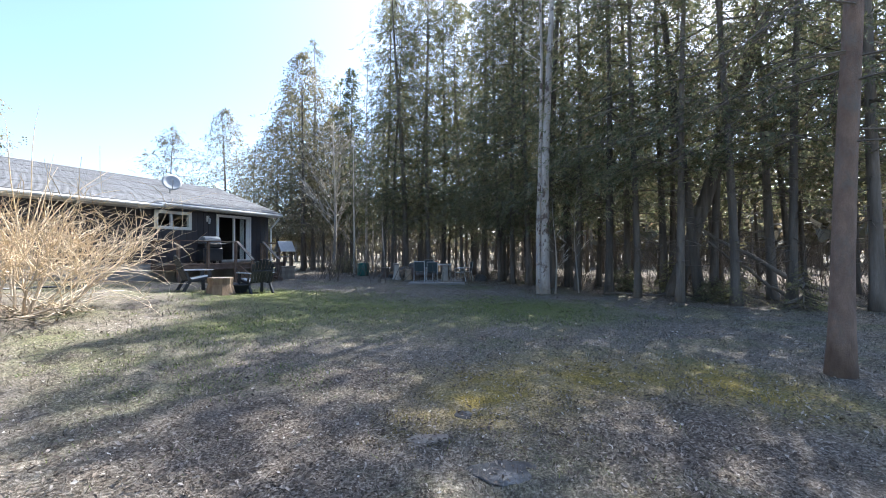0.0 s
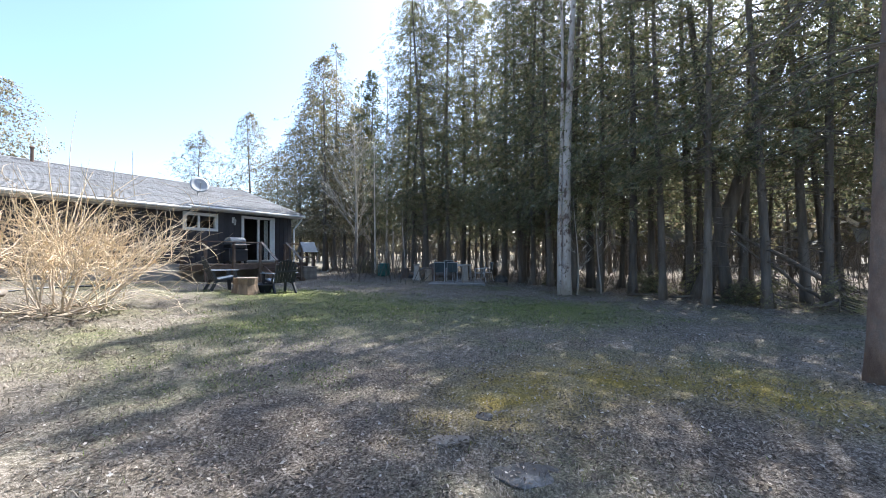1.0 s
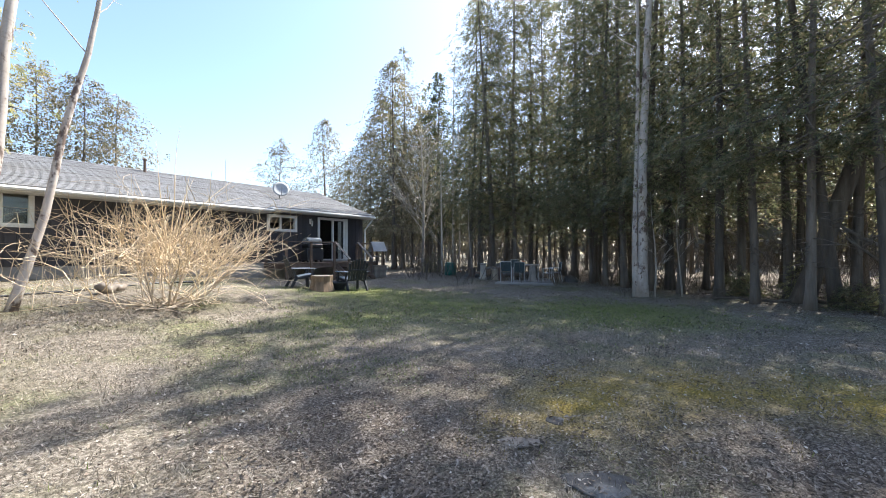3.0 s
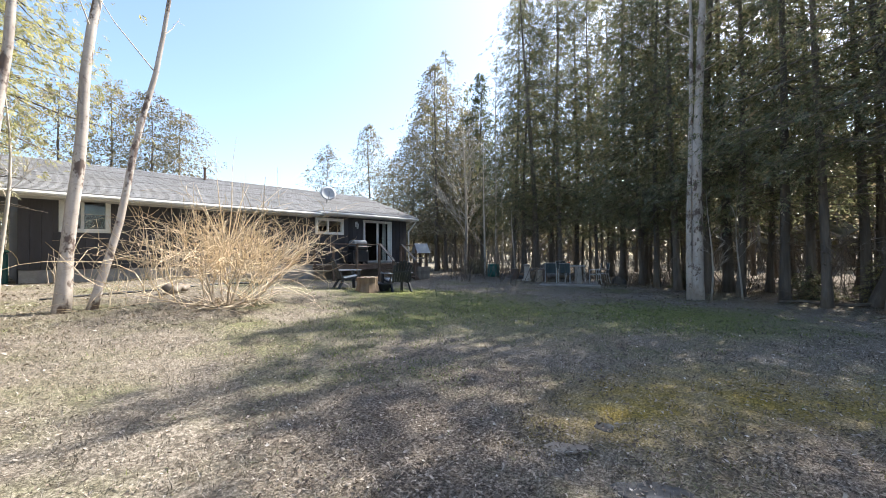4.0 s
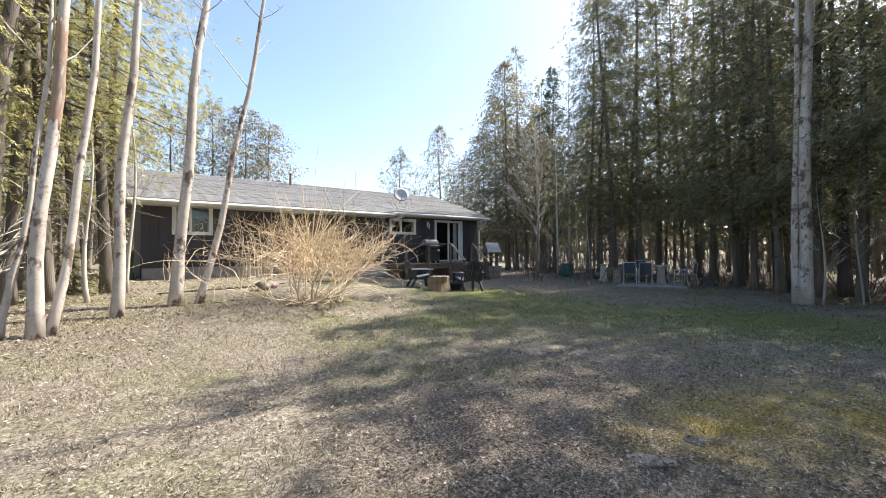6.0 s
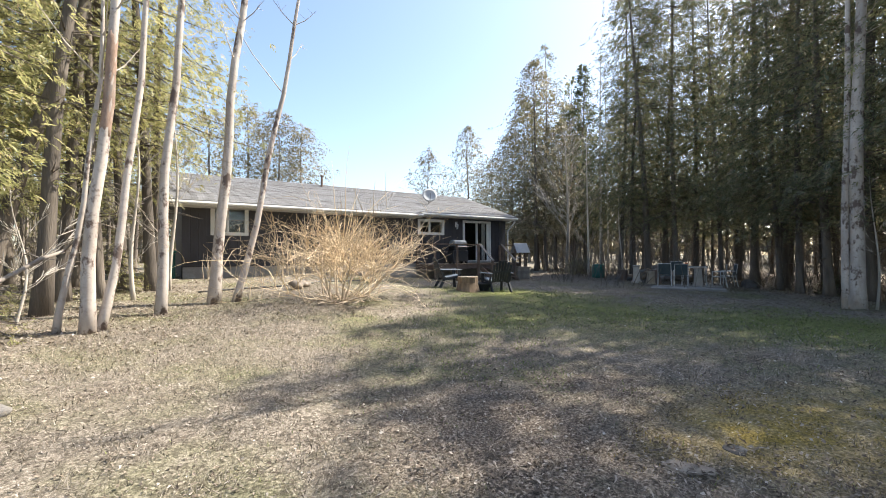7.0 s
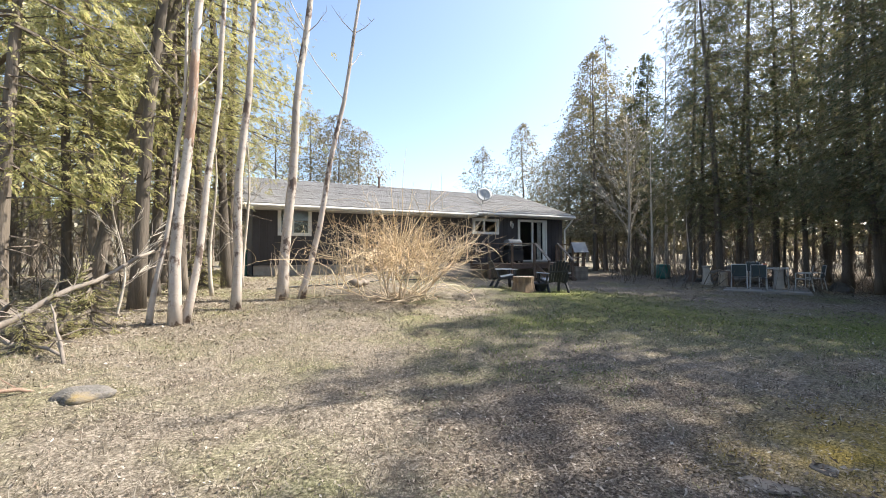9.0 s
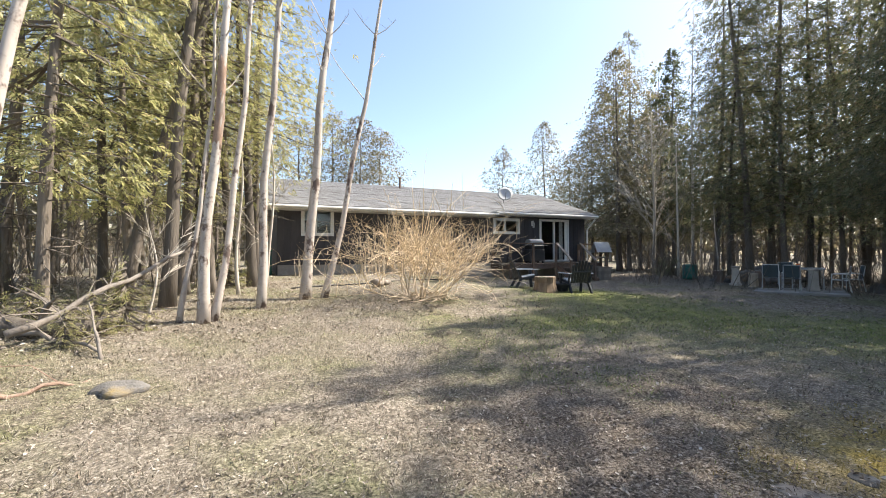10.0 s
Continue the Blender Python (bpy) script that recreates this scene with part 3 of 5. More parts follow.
def spruce(x, y):
    """A straight trunk with thin drooping limbs and few needles."""
    ob = aspen("spruce_tree", x, y, 14, 0.118, (-0.02, -0.06), "straight reddish-brown spruce trunk on the lawn", 12, 0, "spruces", M_BARK_RED)
    rng = random.Random(77)
    dead, leaves = [], []
    for _ in range(60):
        z = rng.uniform(2.6, 11)
        a, ln = rng.random() * 6.283, rng.uniform(1.2, 3.0) * min(1.0, z / 4.5)
        o = Vector((-0.02 * z, -0.06 * z, z))
        d = Vector((math.cos(a), math.sin(a), 0))
        pts = [o, o + d * ln * 0.35 - Vector((0, 0, 0.05 * ln)), o + d * ln * 0.7 - Vector((0, 0, 0.28 * ln)), o + d * ln - Vector((0, 0, 0.45 * ln))]
        dead.append(tube(pts, [0.014, 0.01, 0.006, 0.003], 4))
        for _ in range(14):
            f = rng.uniform(0.3, 1) * 3
            i = min(2, int(f))
            p = pts[i].lerp(pts[i + 1], f - i)
            e = p + Vector((rng.uniform(-1, 1), rng.uniform(-1, 1), rng.uniform(-0.9, 0.1))) * 0.14 * ln
            dead.append(tube([p, e], [0.004, 0.002], 3))
            if z > 3.6 and rng.random() < 0.8:
                for _ in range(5):
                    q = p.lerp(e, rng.random())
                    u = Vector((rng.uniform(-1, 1), rng.uniform(-1, 1), rng.uniform(-1, 0.4))) * 0.07
                    v = u.cross(Vector((rng.random(), rng.random(), 1))).normalized() * 0.008
                    leaves.append(([q - v, q + v, q + u], [(0, 1, 2)]))
    tagged(raw("limbwork", *join(dead), M_BARK, ob), kind="stuff")
    tagged(raw("needle_mass", *join(leaves), M_SPRUCE, ob), kind="stuff")


spruce(6.19, -1.91)


# ---- house ----
FRONT, LEFT, RIGHT, FLOOR, RIDGE_Y = 16.5, 0.42, 14.8, 1.16, 20.5
SLOPE = 0.344
EAVE_Z = 3.40


def roof_z(y):
    return EAVE_Z + (y - (FRONT - 0.45)) * SLOPE


def build_house():
    h = thing("house", 7.6, FRONT, 0.0, "long low dark-sided house with a grey shingle roof", "house")
    ox, oy = 7.6, FRONT
    openings = [(1.30, 2.42, 2.24, 3.22), (9.55, 10.90, 2.46, 3.10), (12.08, 13.75, 1.16, 3.13)]
    wall = box("front_wall", LEFT - ox, RIGHT - ox, 0.02, 0.16, 3.23, 3.5, M_SIDING, h, "dark stained vertical board siding", bevel=0)
    cuts = sorted({LEFT, RIGHT, *[o[0] for o in openings], *[o[1] for o in openings]})
    for a, b in zip(cuts, cuts[1:]):
        hole = [o for o in openings if o[0] <= a and b <= o[1]]
        spans = [(FLOOR, 3.23)] if not hole else [(FLOOR, hole[0][2]), (hole[0][3], 3.23)]
        for z0, z1 in spans:
            if z1 - z0 > 0.01:
                box("wall_panel", a - ox, b - ox, 0.02, 0.16, z0, z1, M_SIDING, wall, bevel=0)
    n = 60
    w = (RIGHT - LEFT) / n
    for i in range(n):
        a, b = LEFT + i * w + 0.006, LEFT + (i + 1) * w - 0.006
        spans = [(FLOOR - 0.05, 3.42)]
        for o in openings:
            if b > o[0] - 0.06 and a < o[1] + 0.06:
                spans = [s for s in ((FLOOR - 0.05, o[2] - 0.05), (o[3] + 0.05, 3.42)) if s[1] - s[0] > 0.1]
        for z0, z1 in spans:
            box("siding_board", a - ox, b - ox, 0.0, 0.022, z0, z1, M_SIDING, wall, bevel=0.004)
    back = 2 * RIDGE_Y - FRONT - oy
    box("side_wall", RIGHT - 0.16 - ox, RIGHT - ox, 0.165, back, 0.2, 3.45, M_SIDING, h)
    box("side_wall", LEFT - ox, LEFT + 0.16 - ox, 0.165, back, 0.2, 3.45, M_SIDING, h)
    box("back_wall", LEFT + 0.165 - ox, RIGHT - 0.165 - ox, back - 0.16, back, 0.2, 3.45, M_SIDING, h)
    for gx in (LEFT + 0.02, RIGHT - 0.14):
        bm = bmesh.new()
        vs = [bm.verts.new((x - ox, y - oy, z)) for x in (gx, gx + 0.12) for y, z in ((FRONT, 3.452), (2 * RIDGE_Y - FRONT, 3.452), (RIDGE_Y, roof_z(RIDGE_Y) - 0.12))]
        for f in ((0, 1, 2), (5, 4, 3), (0, 3, 4, 1), (1, 4, 5, 2), (2, 5, 3, 0)):
            bm.faces.new([vs[i] for i in f])
        part("gable", bm, M_SIDING, h)
    box("foundation", LEFT + 0.03 - ox, RIGHT - 0.03 - ox, 0.03, back, 0.0, FLOOR - 0.055, M_CONCRETE, h, "grey concrete foundation")
    box("interior_floor", LEFT + 0.2 - ox, RIGHT - 0.2 - ox, 0.17, back - 0.2, FLOOR - 0.05, FLOOR - 0.01, M_DECK, h)
    box("interior_ceiling", LEFT + 0.2 - ox, RIGHT - 0.2 - ox, 0.17, back - 0.2, 3.40, 3.44, M_WHITE, h)
    # roof: stepped courses of shingles on a deck, the nearer part reaching lower
    for x0, x1, y_eave in ((0.05, 9.32, FRONT - 0.78), (9.32, 15.2, FRONT - 0.45)):
        bm = bmesh.new()
        vs = [bm.verts.new((x - ox, yy - oy, roof_z(yy) - dz)) for x in (x0, x1) for yy, dz in ((y_eave + 0.01, 0.012), (RIDGE_Y, 0.012), (RIDGE_Y, 0.08), (y_eave + 0.01, 0.08))]
        for f in ((3, 2, 1, 0), (4, 5, 6, 7), (0, 1, 5, 4), (1, 2, 6, 5), (2, 3, 7, 6), (3, 0, 4, 7)):
            bm.faces.new([vs[i] for i in f])
        deck = part("roof", bm, M_SHINGLE, h, "weathered grey asphalt shingle roof")
        y = y_eave
        while y < RIDGE_Y - 0.02:
            y2 = min(y + 0.15, RIDGE_Y)
            za, zb = roof_z(y), roof_z(y2)
            bm = bmesh.new()
            vs = [bm.verts.new((x - ox, yy - oy, zz)) for x in (x0, x1) for yy, zz in ((y, za - 0.008), (y, za + 0.022), (y2, zb + 0.006), (y2, zb - 0.008))]
            for f in ((3, 2, 1, 0), (4, 5, 6, 7), (0, 1, 5, 4), (1, 2, 6, 5), (2, 3, 7, 6), (3, 0, 4, 7)):
                bm.faces.new([vs[i] for i in f])
            part("shingle_course", bm, M_SHINGLE, deck)
            y = y2
        # fascia and gutter under the eave
        box("fascia", x0 + 0.02 - ox, x1 - 0.02 - ox, y_eave + 0.03 - oy, y_eave + 0.06 - oy, roof_z(y_eave) - 0.17, roof_z(y_eave) - 0.035, M_WHITE, h)
        box("soffit", x0 + 0.02 - ox, x1 - 0.02 - ox, y_eave + 0.062 - oy, -0.002, roof_z(y_eave) - 0.165, roof_z(y_eave) - 0.14, M_WHITE, h)
        pts = [(x0 - ox, y_eave - 0.045 - oy, roof_z(y_eave) - 0.085), (x1 - ox, y_eave - 0.045 - oy, roof_z(y_eave) - 0.085)]
        raw("gutter", *tube(pts, [0.06, 0.06], 8), M_WHITE, h, "white metal gutter")
    bm = bmesh.new()
    for x0, x1 in ((0.05, 15.2),):
        vs = [bm.verts.new((x - ox, y - oy, z)) for x in (x0, x1) for y, z in ((RIDGE_Y, roof_z(RIDGE_Y)), (2 * RIDGE_Y - FRONT + 0.45, EAVE_Z), (2 * RIDGE_Y - FRONT + 0.45, EAVE_Z - 0.05), (RIDGE_Y, roof_z(RIDGE_Y) - 0.06))]
        for f in ((0, 4, 5, 1), (1, 5, 6, 2), (2, 6, 7, 3), (0, 1, 2, 3), (7, 6, 5, 4)):
            bm.faces.new([vs[i] for i in f])
    part("roof_back", bm, M_SHINGLE, h)
    raw("ridge_cap", *tube([(0.05 - ox, RIDGE_Y - oy, roof_z(RIDGE_Y) - 0.02), (15.2 - ox, RIDGE_Y - oy, roof_z(RIDGE_Y) - 0.02)], [0.06, 0.06], 6), M_SHINGLE, h)
    for x in (15.2, 0.02):
        bm = bmesh.new()
        y0 = FRONT - 0.45
        vs = [bm.verts.new((xx - ox, y - oy, z)) for xx in (x, x + 0.03) for y, z in ((y0, roof_z(y0) + 0.01), (RIDGE_Y, roof_z(RIDGE_Y) + 0.01), (RIDGE_Y, roof_z(RIDGE_Y) - 0.15), (y0, roof_z(y0) - 0.15))]
        for f in ((3, 2, 1, 0), (4, 5, 6, 7), (0, 1, 5, 4), (1, 2, 6, 5), (2, 3, 7, 6), (3, 0, 4, 7)):
            bm.faces.new([vs[i] for i in f])
        part("rake_board", bm, M_WHITE, h, "white rake trim")
    # windows and the sliding door
    for k, (x0, x1, z0, z1) in enumerate(openings):
        door = k == 2
        u = thing("sliding_door" if door else "window", x0 - ox, 0, z0)
        u.parent = h
        tagged(u, "white-framed sliding glass door" if door else "white-framed window")
        W, H, t = x1 - x0, z1 - z0, 0.085 if not door else 0.07
        for a, b, c, d in ((-0.04, W + 0.04, H - t, H + 0.04), (-0.04, W + 0.04, -0.04, t - 0.01), (-0.04, t, t - 0.01, H - t), (W - t, W + 0.04, t - 0.01, H - t)):
            box("frame", a, b, -0.03, 0.12, c, d, M_WHITE, u, bevel=0.006)
        mid = W * (0.44 if not door else 0.5)
        box("mullion", mid - 0.04, mid + 0.04, -0.012, 0.09, t - 0.01, H - t, M_WHITE, u, bevel=0.005)
        for a, b, y in ((t, mid - 0.04, 0.05), (mid + 0.04, W - t, 0.03)):
            p = box("pane", a, b, y, y + 0.006, t - 0.01, H - t, M_GLASS, u, bevel=0)
            p.visible_shadow = False
        if door:
            box("sash", W - t - 0.14, W - t, 0.0, 0.05, t - 0.01, H - t, M_WHITE, u, "wide white sash of the sliding leaf", bevel=0.004)
            box("curtain", W - 0.42, W - 0.2, 0.16, 0.19, 0.05, H - 0.08, M_WHITE, u, "pale hanging curtain", bevel=0.01)
            box("threshold", -0.02, W + 0.02, -0.09, -0.032, -0.05, 0.02, M_STEEL, u, bevel=0.004)
    return h


def shingle_material():
    m, nt, b = shader("asphalt_shingles")
    v = mapped(nt, (1, 1, 1))
    br = nt.nodes.new("ShaderNodeTexBrick")
    br.inputs["Scale"].default_value = 1.0
    br.inputs["Brick Width"].default_value, br.inputs["Row Height"].default_value, br.inputs["Mortar Size"].default_value = 0.33, 0.135, 0.008
    br.inputs["Color1"].default_value, br.inputs["Color2"].default_value, br.inputs["Mortar"].default_value = (0.23, 0.235, 0.245, 1), (0.33, 0.335, 0.345, 1), (0.07, 0.065, 0.06, 1)
    nt.links.new(v, br.inputs["Vector"])
    col = mix(nt, ramp(nt, noise_of(nt, v, 0.9, 5), [(0.4, (0, 0, 0)), (0.7, (0.7, 0.7, 0.7))]), br.outputs["Color"], (0.2, 0.195, 0.19))
    col = mix(nt, ramp(nt, noise_of(nt, v, 60, 3), [(0.4, (0, 0, 0)), (0.7, (0.5, 0.5, 0.5))]), col, (0.12, 0.11, 0.105))
    nt.links.new(col, b.inputs["Base Color"])
    b.inputs["Roughness"].default_value = 0.85
    bump(nt, b, noise_of(nt, v, 80, 2), 0.5, 0.01)
    return m


M_SHINGLE = shingle_material()
build_house()


# ---- yard: deck, furniture and things by the house ----
M_WILLOW = surface("willow_shoot_bark", (0.45, 0.335, 0.19), (0.74, 0.6, 0.42), 2.0, (1, 1, 0.4), 0.5, 0.05)
M_WILLOW_OLD = surface("old_willow_bark", (0.34, 0.27, 0.19), (0.58, 0.49, 0.37), 5.0, (1, 1, 0.4), 0.8, 0.3)
M_CUTWOOD = surface("cut_log_end", (0.34, 0.265, 0.19), (0.55, 0.46, 0.36), 6.0, rough=0.85, relief=0.3)
M_LOGBARK = surface("split_log_side", (0.16, 0.105, 0.065), (0.42, 0.3, 0.195), 6.0, (1, 1, 0.2), 0.9, 0.6)
M_GREYWOOD = surface("grey_weathered_wood", (0.17, 0.14, 0.115), (0.34, 0.30, 0.26), 4.0, (1, 1, 0.4), 0.85, 0.4)
M_STONE = surface("grey_field_stone", (0.06, 0.056, 0.052), (0.15, 0.14, 0.128), 5.0, rough=0.9, relief=0.6, stain=(0.34, 0.325, 0.3))
M_TANSTONE = surface("pale_tan_stone", (0.2, 0.165, 0.13), (0.33, 0.28, 0.225), 5.0, rough=0.95, relief=0.5, stain=(0.15, 0.125, 0.09))
M_MOSSROCK = surface("mossy_stone", (0.11, 0.1, 0.09), (0.25, 0.235, 0.215), 5.0, rough=0.95, relief=0.7, stain=(0.3, 0.21, 0.065))
M_GREEN = surface("green_plastic", (0.004, 0.075, 0.06), (0.012, 0.11, 0.088), 2.0, rough=0.4, relief=0.05)
M_SLING = surface("dark_sling_fabric", (0.03, 0.045, 0.05), (0.05, 0.07, 0.075), 4.0, rough=0.8, relief=0.2)
M_LIGHTMETAL = surface("painted_pale_metal", (0.42, 0.43, 0.43), (0.55, 0.56, 0.56), 3.0, rough=0.45, relief=0.05)
M_ORANGE = surface("orange_plastic", (0.75, 0.14, 0.03), (0.85, 0.18, 0.04), 2.0, rough=0.4, relief=0.02)
# grey of the barbecue lid; on the chairs it paints glare onto black plastic
M_LID_AND_GLARE = surface("grey_lid_and_glare", (0.2, 0.23, 0.27), (0.3, 0.34, 0.38), 2.0, rough=0.45, relief=0.05)
M_STALK = surface("dry_stalk", (0.42, 0.34, 0.25), (0.62, 0.53, 0.42), 3.0, rough=0.8, relief=0.1)
M_URN = surface("cast_concrete", (0.3, 0.27, 0.235), (0.42, 0.385, 0.34), 3.0, rough=0.9, relief=0.3)
M_SHEET = surface("galvanised_sheet", (0.3, 0.32, 0.34), (0.42, 0.44, 0.46), 3.0, rough=0.4, relief=0.1, metal=0.4)


def lathe(profile, sides=20):
    """A turned shape from (radius, height) pairs."""
    verts, faces = [], []
    for r, z in profile:
        for k in range(sides):
            a = 2 * math.pi * k / sides
            verts.append((r * math.cos(a), r * math.sin(a), z))
    for i in range(len(profile) - 1):
        for k in range(sides):
            q = (k + 1) % sides
            faces.append((i * sides + k, i * sides + q, (i + 1) * sides + q, (i + 1) * sides + k))
    faces.append(tuple(range(sides))[::-1])
    faces.append(tuple((len(profile) - 1) * sides + k for k in range(sides)))
    return verts, faces


def beam(name, a, b, w, t, material, parent, label=""):
    """A squared timber from a to b."""
    a, b = Vector(a), Vector(b)
    d = b - a
    m = Matrix.Translation(a) @ d.to_track_quat("Z", "Y").to_matrix().to_4x4()
    return box(name, -w / 2, w / 2, -t / 2, t / 2, 0, d.length, material, parent, label, 0.006, m)


def build_deck():
    x0, x1, y0, y1, z = 9.35, 14.35, 14.95, 16.44, 1.08
    d = thing("deck", x0, y0, 0.0, "weathered brown wooden deck with rails and steps", "deck")
    n = 34
    w = (x1 - x0) / n
    for i in range(n):
        box("deck_board", i * w + 0.004, (i + 1) * w - 0.004, 0, y1 - y0, z - 0.035, z, M_DECK, d, bevel=0.004)
    box("rim_joist", 0.0, x1 - x0, 0.015, 0.055, z - 0.22, z - 0.037, M_DECK, d)
    box("rim_joist", 0.0, 0.04, 0.058, y1 - y0, z - 0.22, z - 0.037, M_DECK, d)
    box("rim_joist", x1 - x0 - 0.04, x1 - x0, 0.058, y1 - y0, z - 0.22, z - 0.037, M_DECK, d)
    steps_l, steps_r = 2.45, 3.75
    for px in (0.06, 1.2, steps_l - 0.06, steps_r + 0.06, x1 - x0 - 0.06):
        g = floor_z(x0 + px, y0)
        box("post", px - 0.045, px + 0.045, -0.08, 0.012, g - 0.1, z + 0.84, M_DECK, d)
    for px in (0.06, x1 - x0 - 0.06):
        box("post", px - 0.045, px + 0.045, y1 - y0 - 0.1, y1 - y0 - 0.01, z, z + 0.84, M_DECK, d)
        beam("top_rail", (px, -0.04, z + 0.865), (px, y1 - y0, z + 0.865), 0.12, 0.04, M_DECK, d)
    for a, b in ((0.0, steps_l), (steps_r, x1 - x0)):
        box("top_rail", a, b, -0.1, 0.03, z + 0.843, z + 0.883, M_DECK, d, "flat top rail")
    # steps with stringers and sloping hand rails
    g = floor_z(x0 + 3, y0 - 1)
    rises = 4
    for k in range(1, rises):
        zz = z - k * (z - g) / rises
        box("tread", steps_l + 0.05, steps_r - 0.05, -0.09 - k * 0.28, 0.19 - k * 0.28 - 0.005 - 0.11, zz - 0.04, zz, M_DECK, d)
    for px in (steps_l, steps_r):
        beam("stringer", (px, -0.1, z - 0.16), (px, -0.1 - rises * 0.26, g), 0.04, 0.22, M_DECK, d)
        box("newel", px - 0.045, px + 0.045, -0.98, -0.89, g - 0.1, g + 0.88, M_DECK, d)
        beam("hand_rail", (px, -0.02, z + 0.9), (px, -0.98, g + 0.9), 0.13, 0.035, M_GREYWOOD, d, "sun-bleached sloping hand rail")


build_deck()


def build_grill():
    g = thing("barbecue_grill", 11.2, 15.75, 1.08, "black covered barbecue with a grey lid on the deck", "grill")
    box("cart", -0.42, 0.42, -0.24, 0.24, 0.1, 0.62, M_CHARCOAL, g, "black cart", 0.03)
    for x in (-0.34, 0.34):
        for y in (-0.18, 0.18):
            raw("wheel", *[v for v in tube([(x - 0.03, y, 0.075), (x + 0.03, y, 0.075)], [0.07, 0.07], 12)], M_CHARCOAL, g)
    box("firebox", -0.36, 0.36, -0.26, 0.26, 0.625, 0.82, M_CHARCOAL, g, "black firebox", 0.04)
    bm = bmesh.new()
    pts = [(-0.25, 0.825), (0.25, 0.825), (0.25, 0.95), (0.15, 1.06), (-0.08, 1.09), (-0.22, 1.0)]
    vs = [[bm.verts.new((x, y, z)) for y, z in pts] for x in (-0.35, 0.35)]
    bm.faces.new(vs[0][::-1])
    bm.faces.new(vs[1])
    for i in range(6):
        q = (i + 1) % 6
        bm.faces.new((vs[0][i], vs[0][q], vs[1][q], vs[1][i]))
    bmesh.ops.bevel(bm, geom=bm.edges[:], offset=0.02, segments=2, affect="EDGES")
    part("lid", bm, M_LID_AND_GLARE, g, "grey metal rounded lid")
    raw("handle", *tube([(-0.25, -0.3, 0.93), (0.25, -0.3, 0.93)], [0.015, 0.015], 8), M_STEEL, g)
    for s in (-1, 1):
        box("side_shelf", min(s * 0.37, s * 0.62), max(s * 0.37, s * 0.62), -0.2, 0.2, 0.78, 0.81, M_CHARCOAL, g)


build_grill()


def build_well():
    w = thing("wishing_well", 14.15, 14.75, None, "small wooden wishing well with a metal-clad roof", "wishing well", turn=-14)
    w.matrix_basis = w.matrix_basis @ Matrix.Diagonal((0.78, 0.78, 0.96, 1))
    for k in range(4):
        z = 0.14 * k
        box("crib_board", -0.4, 0.4, -0.4, -0.36, z - 0.03, z + 0.125, M_GREYWOOD, w)
        box("crib_board", -0.4, 0.4, 0.36, 0.4, z - 0.03, z + 0.125, M_GREYWOOD, w)
        box("crib_board", -0.4, -0.36, -0.355, 0.355, z - 0.03, z + 0.125, M_GREYWOOD, w)
        box("crib_board", 0.36, 0.4, -0.355, 0.355, z - 0.03, z + 0.125, M_GREYWOOD, w)
    box("rim", -0.47, 0.47, -0.47, 0.47, 0.55, 0.6, M_GREYWOOD, w, "flat wooden rim", 0.01)
    for x in (-0.34, 0.34):
        box("post", x - 0.04, x + 0.04, -0.04, 0.04, 0.602, 1.5, M_DECK, w)
    for s in (-1, 1):
        m = Matrix.Translation((0, 0, 1.78)) @ Euler((radians(50 * -s), 0, 0)).to_matrix().to_4x4()
        box("roof_panel", -0.46, 0.46, min(s * 0.01, s * 0.64), max(s * 0.01, s * 0.64), -0.02, 0.01, M_SHEET, w, "grey sheet-metal roof slope", 0.006, m)
    raw("windlass", *tube([(-0.42, 0, 1.05), (0.42, 0, 1.05)], [0.035, 0.035], 10), M_GREYWOOD, w)


build_well()


def garden_chair():
    """A slatted garden chair of moulded plastic; its front is at -y."""
    c = thing("garden_chair", 7.36, 10.95, None, "black plastic slatted garden chair on the lawn", "chair", "chairs round the stump", turn=70)
    # seat and arms of the black chair: glare is painted into their grey-blue
    seat = Matrix.Translation((0, 0.2, 0.3)) @ Euler((radians(-10), 0, 0)).to_matrix().to_4x4()
    for k in range(6):
        box("seat_slat", -0.27, 0.27, -0.52 + k * 0.09, -0.44 + k * 0.09, 0.0, 0.022, M_LID_AND_GLARE, c, "seat slat with glare painted into its grey", 0.005, seat)
    tilt = Matrix.Translation((0, 0.22, 0.3)) @ Euler((radians(-20), 0, 0)).to_matrix().to_4x4()
    for k in range(7):
        x = (k - 3) * 0.082
        h = 0.70 - 0.014 * (k - 3) ** 2
        m = tilt @ Euler((0, radians((k - 3) * 1.3), 0)).to_matrix().to_4x4()
        box("back_slat", x - 0.0395, x + 0.0395, 0.0, 0.024, 0.0, h, M_CHARCOAL, c, bevel=0.01, m=m)
    box("back_brace", -0.3, 0.3, 0.027, 0.05, 0.3, 0.37, M_CHARCOAL, c, m=tilt)
    for s in (-1, 1):
        x = s * 0.34
        box("arm", x - 0.06, x + 0.06, -0.36, 0.34, 0.55, 0.575, M_LID_AND_GLARE, c, "broad arm rest with glare painted into its grey", 0.01)
        beam("front_leg", (x, -0.26, 0.549), (x, -0.3, -0.02), 0.05, 0.09, M_CHARCOAL, c)
        beam("rear_leg", (s * 0.31, 0.16, 0.34), (s * 0.32, 0.36, -0.02), 0.05, 0.08, M_CHARCOAL, c)
        beam("side_rail", (s * 0.295, -0.3, 0.36), (s * 0.295, 0.22, 0.27), 0.03, 0.07, M_CHARCOAL, c)
        beam("arm_brace", (x, 0.2, 0.3), (x, 0.3, 0.549), 0.035, 0.06, M_CHARCOAL, c)
    return c


chair = garden_chair()
